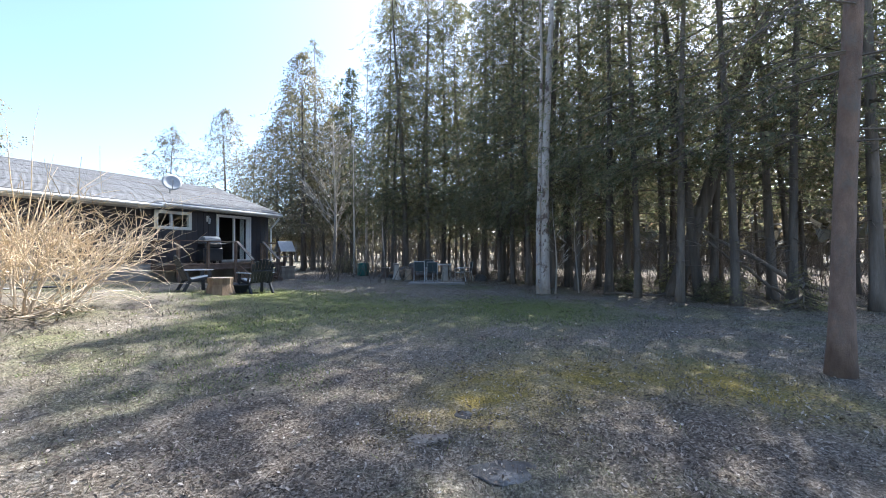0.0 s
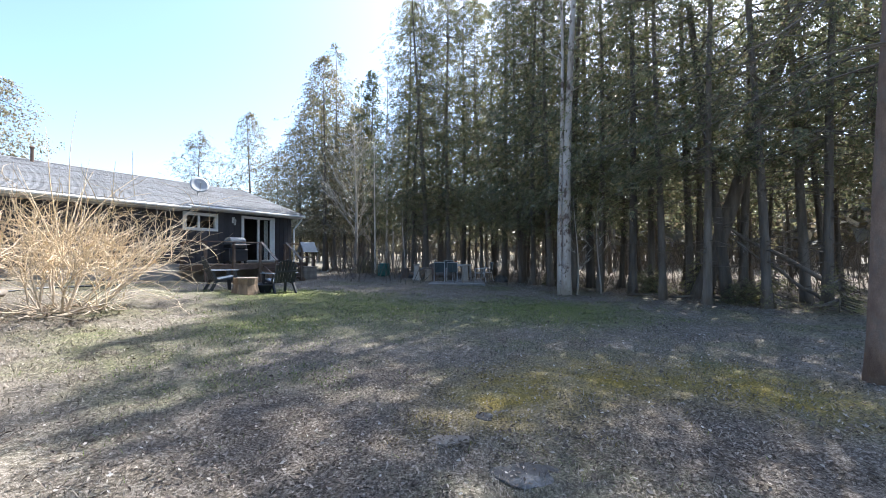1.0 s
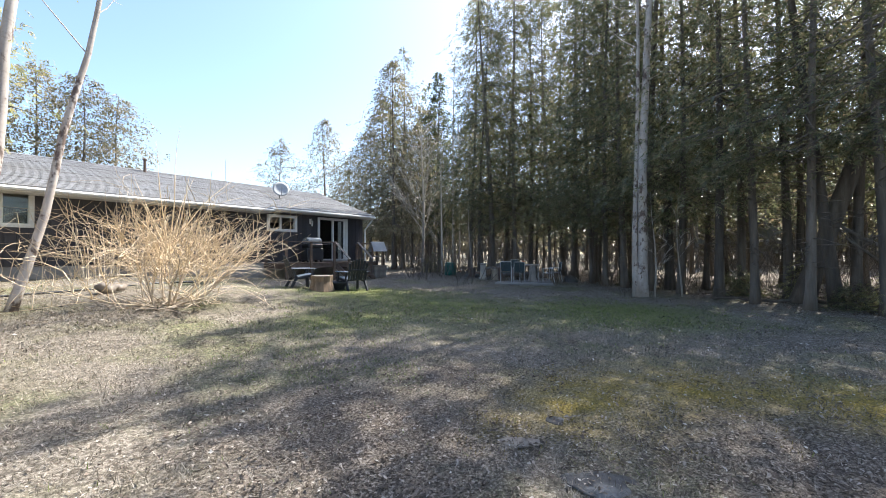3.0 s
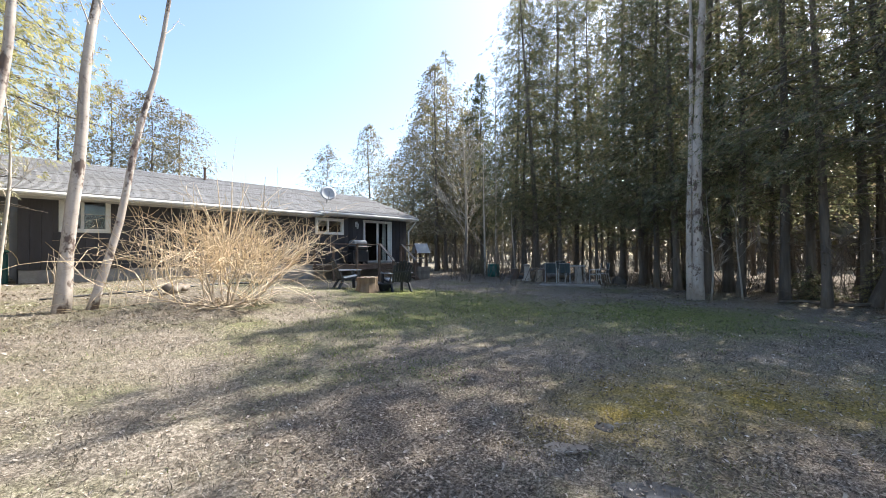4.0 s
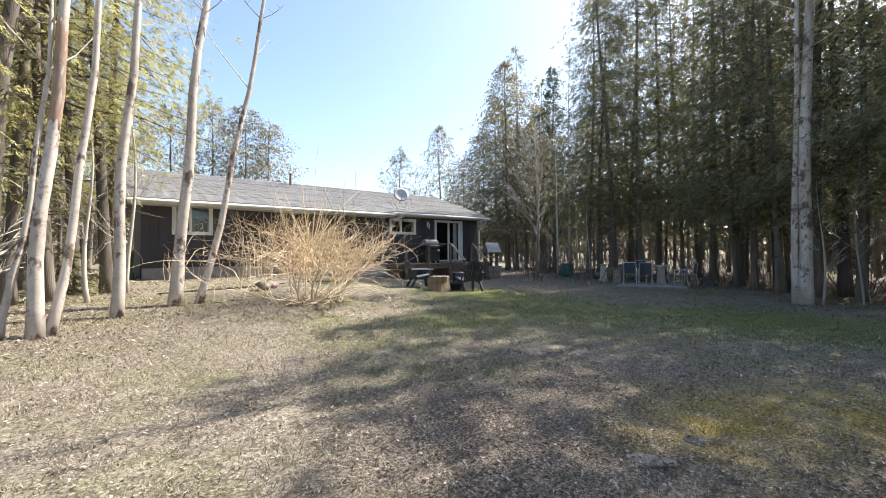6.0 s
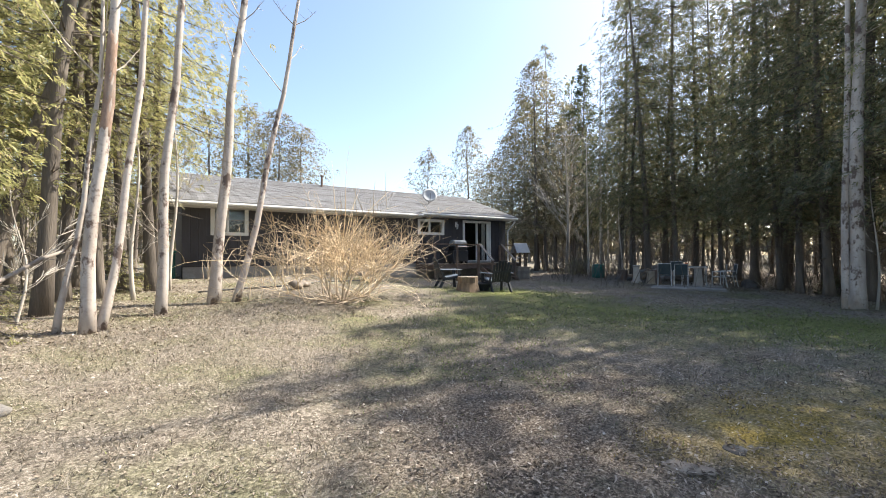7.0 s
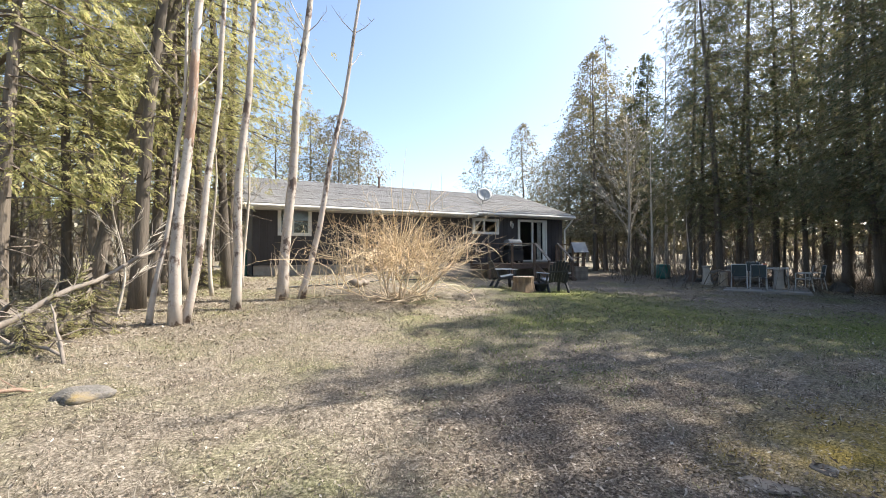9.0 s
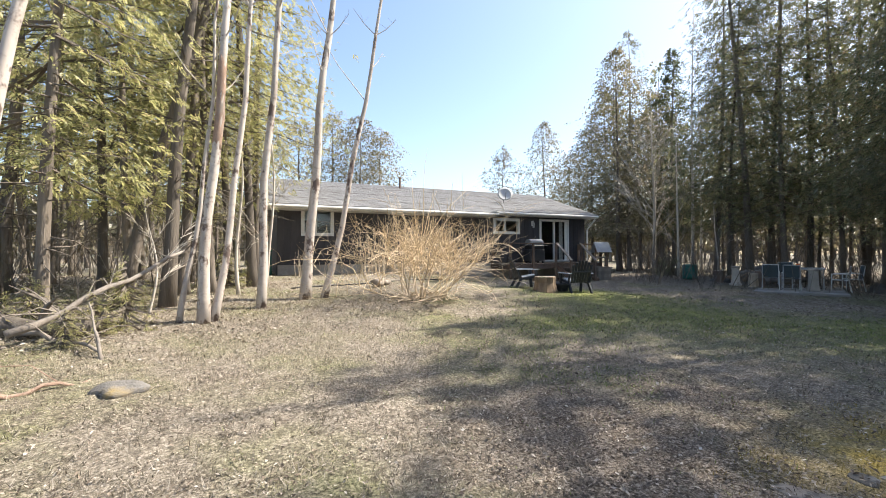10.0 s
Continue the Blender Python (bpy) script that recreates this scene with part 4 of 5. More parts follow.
second = copy_thing(chair, pose(8.48, 9.95, floor_z(8.48, 9.95), 0, 0, 168))
tagged(second, "black plastic garden chair turned toward the house")


def log_stump(name, x, y, r, h, label, seed, bark=None):
    ob = thing(name, x, y, None, label, "stump")
    rng = random.Random(seed)
    sides = 18
    wob = [1 + rng.uniform(-0.13, 0.13) for _ in range(sides)]
    verts, faces = [], []
    for rr, z in ((1.22, -0.05), (1.08, 0.08), (0.95, h * 0.6), (1.0, h - 0.015), (0.97, h)):
        for k in range(sides):
            a = 2 * math.pi * k / sides
            verts.append((r * rr * wob[k] * math.cos(a), r * rr * wob[k] * math.sin(a), z))
    for i in range(4):
        for k in range(sides):
            q = (k + 1) % sides
            faces.append((i * sides + k, i * sides + q, (i + 1) * sides + q, (i + 1) * sides + k))
    raw("bark", verts, faces, bark or M_LOGBARK, ob)
    top = [(v[0] * 0.999, v[1] * 0.999, h + (0.006 if i % 2 else -0.004)) for i, v in enumerate(verts[-sides:])] + [(0, 0, h + 0.004)]
    raw("cut_face", top, [(k, (k + 1) % sides, sides) for k in range(sides)], M_CUTWOOD, ob, "pale sawn top")
    return ob


log_stump("log_stump", 7.42, 10.0, 0.29, 0.42, "thick sawn log round used as a table", 3)
log_stump("log_stump", 7.85, 10.45, 0.18, 0.36, "small dark log round beside the big one", 4, M_BARK)
log_stump("log_stump", 16.85, 9.85, 0.15, 0.52, "short pale log standing by the patio", 5, M_CUTWOOD)


# a brown pot and a dark barrel, with log rounds standing in for them
log_stump("log_stump", *polar(56.6, 21.0), 0.19, 0.5, "brown log round standing among the field stones", 6, M_DECK)
log_stump("log_stump", *polar(60.3, 19.9), 0.17, 0.58, "dark brown log round beside a patio chair", 7, M_DECK)


def fire_bowl():
    ob = thing("fire_bowl", 8.0, 10.05, None, "low dark fire bowl between the chairs", "fire pit")
    raw("bowl", *lathe([(0.16, 0.0), (0.2, 0.03), (0.3, 0.2), (0.33, 0.24), (0.30, 0.24), (0.18, 0.08)], 20), M_CHARCOAL, ob, smooth=True)
    for k in range(3):
        a = k * 2.1
        raw("leg", *tube([(0.2 * math.cos(a), 0.2 * math.sin(a), 0.12), (0.27 * math.cos(a), 0.27 * math.sin(a), -0.02)], [0.012, 0.012], 6), M_CHARCOAL, ob)


fire_bowl()


def patio_chair():
    c = thing("patio_chair", 0, 0, 0, "pale metal patio chair with a dark sling seat", "chair", "chairs round the patio table")
    for s in (-1, 1):
        x = s * 0.27
        raw("front_leg", *tube([(x, -0.25, -0.01), (x, -0.24, 0.62)], [0.016, 0.016], 6), M_LIGHTMETAL, c)
        raw("arm", *tube([(x, -0.24, 0.62), (x, 0.0, 0.64), (x, 0.24, 0.62)], [0.018, 0.02, 0.016], 6), M_LIGHTMETAL, c)
        raw("rear_leg", *tube([(x, 0.3, -0.01), (x * 0.95, 0.22, 0.42), (x * 0.93, 0.3, 0.92)], [0.016, 0.016, 0.014], 6), M_LIGHTMETAL, c)
        raw("seat_rail", *tube([(x * 0.93, -0.24, 0.43), (x * 0.93, 0.22, 0.41)], [0.014, 0.014], 6), M_LIGHTMETAL, c)
    box("seat", -0.24, 0.24, -0.24, 0.2, 0.405, 0.418, M_SLING, c, "dark sling seat", 0.004)
    m = Matrix.Translation((0, 0.22, 0.42)) @ Euler((radians(-9), 0, 0)).to_matrix().to_4x4()
    box("backrest", -0.235, 0.235, -0.008, 0.008, 0.04, 0.49, M_SLING, c, "dark sling back", 0.004, m)
    raw("top_bar", *tube([(-0.25, 0.3, 0.91), (0.25, 0.3, 0.91)], [0.014, 0.014], 6), M_LIGHTMETAL, c)
    return c


first = patio_chair()
placed = [(61.2, 18.9, 117), (62.9, 18.9, 121), (66.7, 19.3, 205), (67.6, 20.2, 215), (62.5, 21.2, -60)]
for k, (az, d, turn) in enumerate(placed):
    x, y = polar(az, d)
    m = pose(x, y, floor_z(x, y) + 0.03, 0, 0, turn)
    if k == 0:
        first.matrix_basis = m @ Matrix.Diagonal((0.9, 0.9, 0.95, 1))
    else:
        copy_thing(first, m)


def patio_slab():
    """Square concrete flags laid level under the table and chairs."""
    x, y = polar(64.3, 19.7)
    p = thing("patio", x, y, None, "low patio of weathered square concrete flags", "patio", kind="structure", turn=26)
    rng = random.Random(8)
    box("bedding", -2.1, 2.1, -0.95, 1.45, -0.15, 0.01, M_CONCRETE, p)
    for i in range(7):
        for j in range(4):
            z = 0.026 + rng.uniform(-0.004, 0.004)
            box("flag", -2.1 + i * 0.6 + 0.006, -1.5 + i * 0.6 - 0.006, -0.95 + j * 0.6 + 0.006, -0.35 + j * 0.6 - 0.006, 0.011, z, M_CONCRETE, p)


patio_slab()


def patio_table():
    x, y = polar(64.2, 20.0)
    t = thing("patio_table", x, y, floor_z(x, y) + 0.03, "pale metal patio table with a dark glass top", "table", turn=27)
    box("tabletop", -0.75, 0.75, -0.45, 0.45, 0.70, 0.715, M_SLING, t, "dark tabletop", 0.006)
    for a, b, c, d in ((-0.78, 0.78, -0.48, -0.452), (-0.78, 0.78, 0.452, 0.48), (-0.78, -0.752, -0.45, 0.45), (0.752, 0.78, -0.45, 0.45)):
        box("rim", a, b, c, d, 0.69, 0.725, M_LIGHTMETAL, t, bevel=0.004)
    for sx in (-1, 1):
        for sy in (-1, 1):
            raw("leg", *tube([(sx * 0.72, sy * 0.42, -0.01), (sx * 0.7, sy * 0.4, 0.69)], [0.02, 0.02], 8), M_LIGHTMETAL, t)
    cup = thing("plastic_cup", x - 0.25, y + 0.15, floor_z(x, y) + 0.746, "small orange plastic cup on the patio table", "cup")
    raw("body", *lathe([(0.05, 0.0), (0.06, 0.14), (0.065, 0.16), (0.055, 0.16), (0.045, 0.02)], 14), M_ORANGE, cup)


patio_table()


def pedestal(x, y, h):
    p = thing("garden_pedestal", x, y, None, "pale cast-concrete garden pedestal beside the patio", "pedestal", "pedestals by the patio")
    box("plinth", -0.155, 0.155, -0.155, 0.155, -0.03, 0.09, M_URN, p, bevel=0.015)
    raw("shaft", *lathe([(0.19, 0.091), (0.175, 0.16), (0.16, 0.24), (0.145, h - 0.16), (0.155, h - 0.1), (0.165, h - 0.08)], 4), M_URN, p)
    box("cap", -0.12, 0.12, -0.12, 0.12, h - 0.079, h, M_URN, p, bevel=0.02)


pedestal(16.75, 10.43, 0.76)
pedestal(16.8, 7.96, 0.82)


def compost_bin():
    b = thing("compost_bin", 18.3, 13.45, None, "dark green plastic compost bin on the yard", "bin")
    b.matrix_basis = b.matrix_basis @ Matrix.Diagonal((0.85, 0.85, 0.9, 1))
    raw("body", *lathe([(0.36, -0.02), (0.38, 0.1), (0.36, 0.55), (0.33, 0.66)], 18), M_GREEN, b, smooth=True)
    raw("lid", *lathe([(0.36, 0.661), (0.36, 0.70), (0.28, 0.75), (0.08, 0.77)], 18), M_GREEN, b, "green lid")


compost_bin()


def small_fixtures():
    # satellite dish on the roof
    d = thing("satellite_dish", 10.85, 17.75, roof_z(17.75) + 0.02, "pale grey satellite dish on the shingle roof", "satellite dish")
    raw("mast", *tube([(0, 0, -0.02), (0, 0, 0.2), (0, -0.08, 0.36)], [0.025, 0.025, 0.02], 8), M_STEEL, d)
    box("foot", -0.14, 0.14, -0.1, 0.1, -0.06, -0.015, M_STEEL, d, m=Euler((radians(19), 0, 0)).to_matrix().to_4x4())
    verts, faces = lathe([(0.02, 0.0), (0.12, 0.012), (0.22, 0.042), (0.3, 0.082), (0.305, 0.09), (0.22, 0.055), (0.1, 0.022)], 24)
    m = Matrix.Translation((0, -0.1, 0.4)) @ Vector((-0.35, -0.8, 0.42)).to_track_quat("Z", "Y").to_matrix().to_4x4() @ Matrix.Diagonal((1.2, 1.25, 1, 1))
    raw("reflector", [m @ Vector(v) for v in verts], faces, M_LIGHTMETAL, d, "pale dish", True)
    a = m @ Vector((0, -0.26, 0.06))
    e = m @ Vector((0, -0.1, 0.42))
    raw("feed_arm", *tube([a, e], [0.014, 0.012], 6), M_STEEL, d)
    raw("feed_horn", *tube([e, e + (m.to_3x3() @ Vector((0, 0.05, -0.1)))], [0.03, 0.035], 8), M_LIGHTMETAL, d)
    # vent pipe on the ridge
    v = thing("vent_pipe", 6.3, 20.2, roof_z(20.2), "dark metal vent pipe near the roof ridge", "vent pipe")
    raw("pipe", *tube([(0, 0, -0.1), (0, 0, 0.5)], [0.06, 0.055], 10), M_DECK, v)
    raw("cap", *lathe([(0.09, 0.5), (0.09, 0.53), (0.03, 0.58)], 10), M_DECK, v)
    # lantern beside the door
    w = thing("wall_lantern", 11.62, 16.5, 2.72, "white wall lantern beside the sliding door", "lamp")
    box("plate", -0.05, 0.05, -0.03, -0.002, 0.1, 0.34, M_WHITE, w)
    raw("arm", *tube([(0, -0.03, 0.3), (0, -0.1, 0.34), (0, -0.13, 0.28)], [0.012, 0.012, 0.012], 6), M_WHITE, w)
    raw("shade", *lathe([(0.035, -0.02), (0.06, 0.16), (0.07, 0.17), (0.02, 0.24)], 8), M_LIGHTMETAL, w)
    for o in w.children:
        if o.name.startswith("shade"):
            o.location = (0, -0.13, 0.02)
    # downspout at the corner
    p = thing("downspout", 14.9, 16.3, 0.4, "white metal downspout at the house corner", "downspout")
    raw("pipe", *tube([(0.1, -0.3, 2.78), (0.02, -0.02, 2.45), (-0.02, 0.12, 2.3), (-0.02, 0.12, 0.1), (0.0, -0.1, -0.02)], [0.04, 0.04, 0.04, 0.04, 0.04], 8), M_WHITE, p)
    # dark hose lying in the grass
    h = thing("garden_hose", 0.6, 11.7, None, "black hose lying across the dry grass", "hose")
    pts = []
    for i in range(24):
        x = i * 0.24
        y = 0.75 * (x / 5.5) ** 1.4 * 2.2 + 0.08 * math.sin(x * 2.2)
        pts.append((x, y, floor_z(0.6 + x, 11.7 + y) - floor_z(0.6, 11.7) + 0.02))
    raw("tube", *tube(pts, [0.022] * len(pts), 6), M_CHARCOAL, h, smooth=True)
    # green bin at the house's far corner
    g = thing("green_tote", -0.15, 16.8, None, "dark green storage bin at the house corner", "bin")
    box("body", -0.4, 0.4, -0.3, 0.3, -0.02, 0.85, M_GREEN, g, bevel=0.04)
    box("lid", -0.43, 0.43, -0.33, 0.33, 0.852, 0.93, M_GREEN, g, bevel=0.03)


small_fixtures()


# ---- willow bush ----
def willow_bush():
    ob = thing("willow_bush", 3.3, 9.3, None, "leafless bush of arching orange-yellow willow shoots", "bush")
    ob.matrix_basis = ob.matrix_basis @ Matrix.Diagonal((1.72, 1.72, 1.04, 1))
    rng = random.Random(21)
    old, shoots = [], []

    def stem(start, az, tilt, length, droop, steps, wild):
        """A shoot that starts at a tilt, wanders and bends outward; gives its points."""
        pts, p, a, th = [], Vector(start), az, tilt
        for i in range(steps + 1):
            pts.append(p.copy())
            th += droop / steps + rng.uniform(-wild, wild)
            a += rng.uniform(-wild, wild) * 1.3
            p = p + Vector((math.sin(th) * math.cos(a), math.sin(th) * math.sin(a), math.cos(th))) * (length / steps)
        return pts

    for k in range(19):
        az = k * 2.4 + rng.uniform(-0.5, 0.5)
        base = (0.22 * math.cos(az) * rng.random(), 0.22 * math.sin(az) * rng.random(), -0.05)
        pts = stem(base, az, rng.uniform(0.1, 1.2), rng.uniform(0.7, 1.35), rng.uniform(-0.7, 0.1), 6, 0.17)
        r = rng.uniform(0.009, 0.018)
        old.append(tube(pts, [r * (1 - 0.5 * i / 6) for i in range(7)], 5))
        for _ in range(9):
            j = rng.randrange(4, 7)
            a2 = az + rng.uniform(-2.0, 2.0)
            p2 = stem(pts[j], a2, rng.uniform(0.0, 1.0), rng.uniform(0.6, 1.5), rng.uniform(-0.5, 1.9), 8, 0.3)
            r2 = rng.uniform(0.0035, 0.0065)
            shoots.append(tube(p2, [r2 * (1 - 0.65 * i / 8) for i in range(9)], 4))
            for _ in range(6):
                q = p2[rng.randrange(2, 8)]
                p3 = stem(q, a2 + rng.uniform(-2.4, 2.4), rng.uniform(0.0, 1.5), rng.uniform(0.25, 0.8), rng.uniform(-0.8, 1.2), 5, 0.28)
                shoots.append(tube(p3, [0.003, 0.0028, 0.0025, 0.0022, 0.002, 0.0016], 3))
    for k in range(6):
        az = rng.random() * 6.283
        p2 = stem((0, 0, 0.9), az, rng.uniform(0.05, 0.5), rng.uniform(1.8, 2.6), rng.uniform(0, 0.4), 7, 0.08)
        shoots.append(tube(p2, [0.008 * (1 - 0.8 * i / 7) for i in range(8)], 4))
    for k in range(90):
        # broken twigs heaped round the foot
        a, d = rng.random() * 6.283, rng.uniform(0.05, 0.55)
        p = Vector((d * math.cos(a), d * math.sin(a), 0.02 + 0.12 * rng.random() * (0.6 - d)))
        old.append(tube(stem(p, rng.random() * 6.283, rng.uniform(1.0, 1.6), rng.uniform(0.15, 0.5), 0, 3, 0.2), [0.009, 0.008, 0.006, 0.003], 4))
    tagged(raw("old_stem_mass", *join(old), M_WILLOW_OLD, ob, "grey-tan older stems at the base"), kind="stuff")
    tagged(raw("shoot_mass", *join(shoots), M_WILLOW, ob, "orange-yellow young shoots"), kind="stuff")


willow_bush()


# ---- bare saplings, leaning trunks and fallen wood ----
def bare_tree(x, y, height, r, spread, label, seed, lean=(0, 0), limbs=26, material=None):
    ob = thing("bare_tree", x, y, None, label, "tree", "bare saplings")
    rng = random.Random(seed)
    pts, rad = [], []
    for i in range(11):
        f = i / 10
        pts.append(Vector((lean[0] * f * height + 0.08 * math.sin(f * 6 + seed), lean[1] * f * height + 0.07 * math.sin(f * 5 + 2 * seed), -0.1 + f * height)))
        rad.append(r * (1 - 0.88 * f))
    raw("trunk", *tube(pts, rad, 8), material or M_TWIG, ob, smooth=True)
    out = []
    for _ in range(limbs):
        f = rng.uniform(0.22, 0.97)
        p0 = pts[int(f * 10)].lerp(pts[min(10, int(f * 10) + 1)], f * 10 % 1)
        a = rng.random() * 6.283
        ln = spread * (1.15 - f) * rng.uniform(0.6, 1.2)
        d = Vector((math.cos(a), math.sin(a), rng.uniform(0.5, 1.2)))
        p1, p2 = p0 + d * ln * 0.45, p0 + d * ln + Vector((0, 0, 0.25 * ln))
        out.append(tube([p0, p1, p2], [0.2 * r * (1.15 - f), 0.11 * r * (1.15 - f), 0.004], 4))
        for _ in range(6):
            q = p0.lerp(p2, rng.uniform(0.3, 1))
            e = q + (d + Vector((rng.uniform(-1, 1), rng.uniform(-1, 1), rng.uniform(-0.2, 0.6)))) * 0.28 * ln
            out.append(tube([q, e], [0.009, 0.004], 3))
    if out:
        tagged(raw("twig_mass", *join(out), material or M_TWIG, ob), kind="stuff")
    return ob


for az, d, hgt, r, spread, label, seed, n in (
    (49.9, 27, 9.5, 0.11, 3.0, "bare pale sapling with fine upswept branches", 5, 70),
    (54.0, 27, 15.0, 0.09, 1.0, "very tall thin bare tree", 6, 12),
    (55.0, 29, 13.5, 0.07, 1.0, "very tall thin bare tree", 7, 10),
    (56.4, 24, 4.5, 0.05, 0.8, "slim crooked bare sapling", 8, 12),
    (52.6, 24, 7.5, 0.07, 0.9, "slim crooked bare sapling", 13, 14),
    (79.3, 15.2, 3.5, 0.035, 0.6, "slim crooked bare sapling", 14, 10),
    (82.0, 15.6, 4.0, 0.03, 0.6, "slim crooked bare sapling", 15, 10),
    (-3.0, 11.0, 4.0, 0.05, 0.9, "slim crooked bare sapling", 16, 16),
    (0.5, 12.2, 5.0, 0.05, 1.0, "slim crooked bare sapling", 17, 16),
    (-12.0, 9.0, 2.2, 0.025, 0.7, "slim crooked bare sapling", 18, 14),
):
    x, y = polar(az, d)
    bare_tree(x, y, hgt, r, spread, label, seed, (random.Random(seed).uniform(-0.04, 0.04), 0.0), n, M_PALETWIG)


def bare_trunk(x, y, length, r, lean, label, seed, material):
    """A leaning trunk with dead stubs, its crown lost among the others."""
    ob = thing("leaning_trunk", x, y, None, label, "tree")
    rng = random.Random(seed)
    pts = [Vector((lean[0] * i * length / 8 + 0.05 * math.sin(i + seed), lean[1] * i * length / 8, -0.1 + i * length / 8)) for i in range(9)]
    raw("trunk", *tube(pts, [r * (1.3 if i == 0 else 1 - 0.06 * i) for i in range(9)], 10, 0.06, rng), material, ob, smooth=True)
    out = []
    for _ in range(16):
        p = pts[rng.randrange(2, 8)]
        a = rng.random() * 6.283
        out.append(tube([p, p + Vector((math.cos(a), math.sin(a), rng.uniform(-0.3, 0.4))) * rng.uniform(0.4, 1.2)], [0.016, 0.004], 3))
    tagged(raw("stubwork", *join(out), material, ob), kind="stuff")


bare_trunk(15.4, -0.8, 9, 0.24, (0.05, -0.30), "thick dark cedar trunk leaning into the wood", 31, M_BARK)
bare_trunk(14.6, -1.5, 9, 0.15, (0.0, 0.10), "dark cedar trunk standing beside a leaning one", 32, M_BARK)
bare_trunk(-1.85, 9.61, 10, 0.125, (0.07, 0.02), "straight grey cedar trunk beside the aspens", 33, M_BARK)
bare_trunk(-2.75, 10.4, 10, 0.125, (0.22, 0.05), "grey cedar trunk leaning behind the aspens", 34, M_BARK)
bare_trunk(-5.4, 12.6, 9, 0.14, (0.03, 0.0), "grey cedar trunk inside the sunlit wood", 35, M_BARK)


def fallen_log(a, b, r, label, seed, material, twigs=6, sag=0.0):
    """A log or dead limb lying from a to b, heights over the ground."""
    (xa, ya, za), (xb, yb, zb) = a, b
    ob = thing("fallen_log", xa, ya, None, label, "log", "fallen wood")
    rng = random.Random(seed)
    o = Vector((xa, ya, floor_z(xa, ya)))
    pts = []
    for i in range(9):
        f = i / 8
        x, y = xa + (xb - xa) * f, ya + (yb - ya) * f
        pts.append(Vector((x, y, floor_z(x, y) + za + (zb - za) * f - sag * math.sin(f * math.pi))) - o + Vector((0, 0, 0.04 * math.sin(i * 1.7 + seed))))
    raw("stem", *tube(pts, [r * (1 - 0.55 * i / 8) for i in range(9)], 10, 0.1, rng), material, ob, smooth=True)
    out = []
    for _ in range(twigs):
        p = pts[rng.randrange(2, 9)]
        e = p + Vector((rng.uniform(-1, 1), rng.uniform(-1, 1), rng.uniform(-0.1, 0.9))) * rng.uniform(0.3, 0.9)
        mid = p.lerp(e, 0.5) + Vector((rng.uniform(-0.1, 0.1), rng.uniform(-0.1, 0.1), 0.08))
        out.append(tube([p, mid, e], [r * 0.25, r * 0.16, 0.004], 4))
    if out:
        tagged(raw("twig_mass", *join(out), material, ob), kind="stuff")


fallen_log((-5.2, 8.6, 0.18), (-2.3, 7.5, 0.1), 0.24, "old rotting log lying at the wood's edge", 1, M_BARK, 5)
fallen_log((-3.1, 7.1, 0.15), (-1.35, 8.5, 1.15), 0.05, "dead grey branch propped over the brush", 2, M_GREYWOOD, 12)
fallen_log((-3.4, 7.9, 0.1), (-2.0, 6.6, 0.05), 0.04, "dead grey branch lying in dry grass", 3, M_GREYWOOD, 9)
fallen_log((-1.9, 6.3, 0.02), (-2.35, 7.4, 0.55), 0.022, "thin dead branch lying in dry grass", 4, M_GREYWOOD, 4)
fallen_log((-2.6, 5.0, 0.03), (-1.75, 5.45, 0.03), 0.03, "broken reddish stick on the dry lawn", 5, M_BARK_RED, 1)
fallen_log((2.7, 11.3, 0.1), (3.2, 11.5, 0.12), 0.13, "short weathered log lying in the grass", 6, M_GREYWOOD, 0)
fallen_log((14.6, -3.6, 0.1), (13.8, -1.6, 1.7), 0.05, "dead limb hanging low across the dark wood", 7, M_BARK, 14)
fallen_log((15.6, -2.6, 0.05), (14.9, 1.2, 0.05), 0.06, "dead branch lying on the wood's floor", 8, M_BARK, 9)
fallen_log((14.0, -3.8, 0.5), (16.0, -1.0, 2.6), 0.07, "broken limb caught between dark trunks", 9, M_BARK, 12)
fallen_log((18.2, 10.5, 0.15), (19.6, 9.0, 0.2), 0.14, "log lying behind the patio", 10, M_GREYWOOD, 2)
fallen_log((17.6, 11.6, 0.12), (18.9, 10.7, 0.15), 0.16, "log lying behind the patio", 11, M_LOGBARK, 2)
fallen_log((19.4, 11.2, 0.5), (20.4, 10.2, 0.55), 0.2, "thick log on a heap behind the patio", 12, M_BARK, 2)


for k, (off, up, side) in enumerate(((0.0, 0.14, 0.0), (0.34, 0.13, 0.06), (0.66, 0.14, -0.05), (0.17, 0.4, 0.03), (0.5, 0.39, 0.08))):
    x, y = polar(61.0, 21.6)
    ax, ay = x + off * 0.9 + 0.2 * side, y + off * 0.5
    fallen_log((ax, ay, up), (ax - 0.45, ay + 0.8 + side, up + 0.01), 0.15 + 0.015 * (k % 3), "short sawn log stacked on the woodpile", 20 + k, M_GREYWOOD if k % 2 else M_LOGBARK, 0)


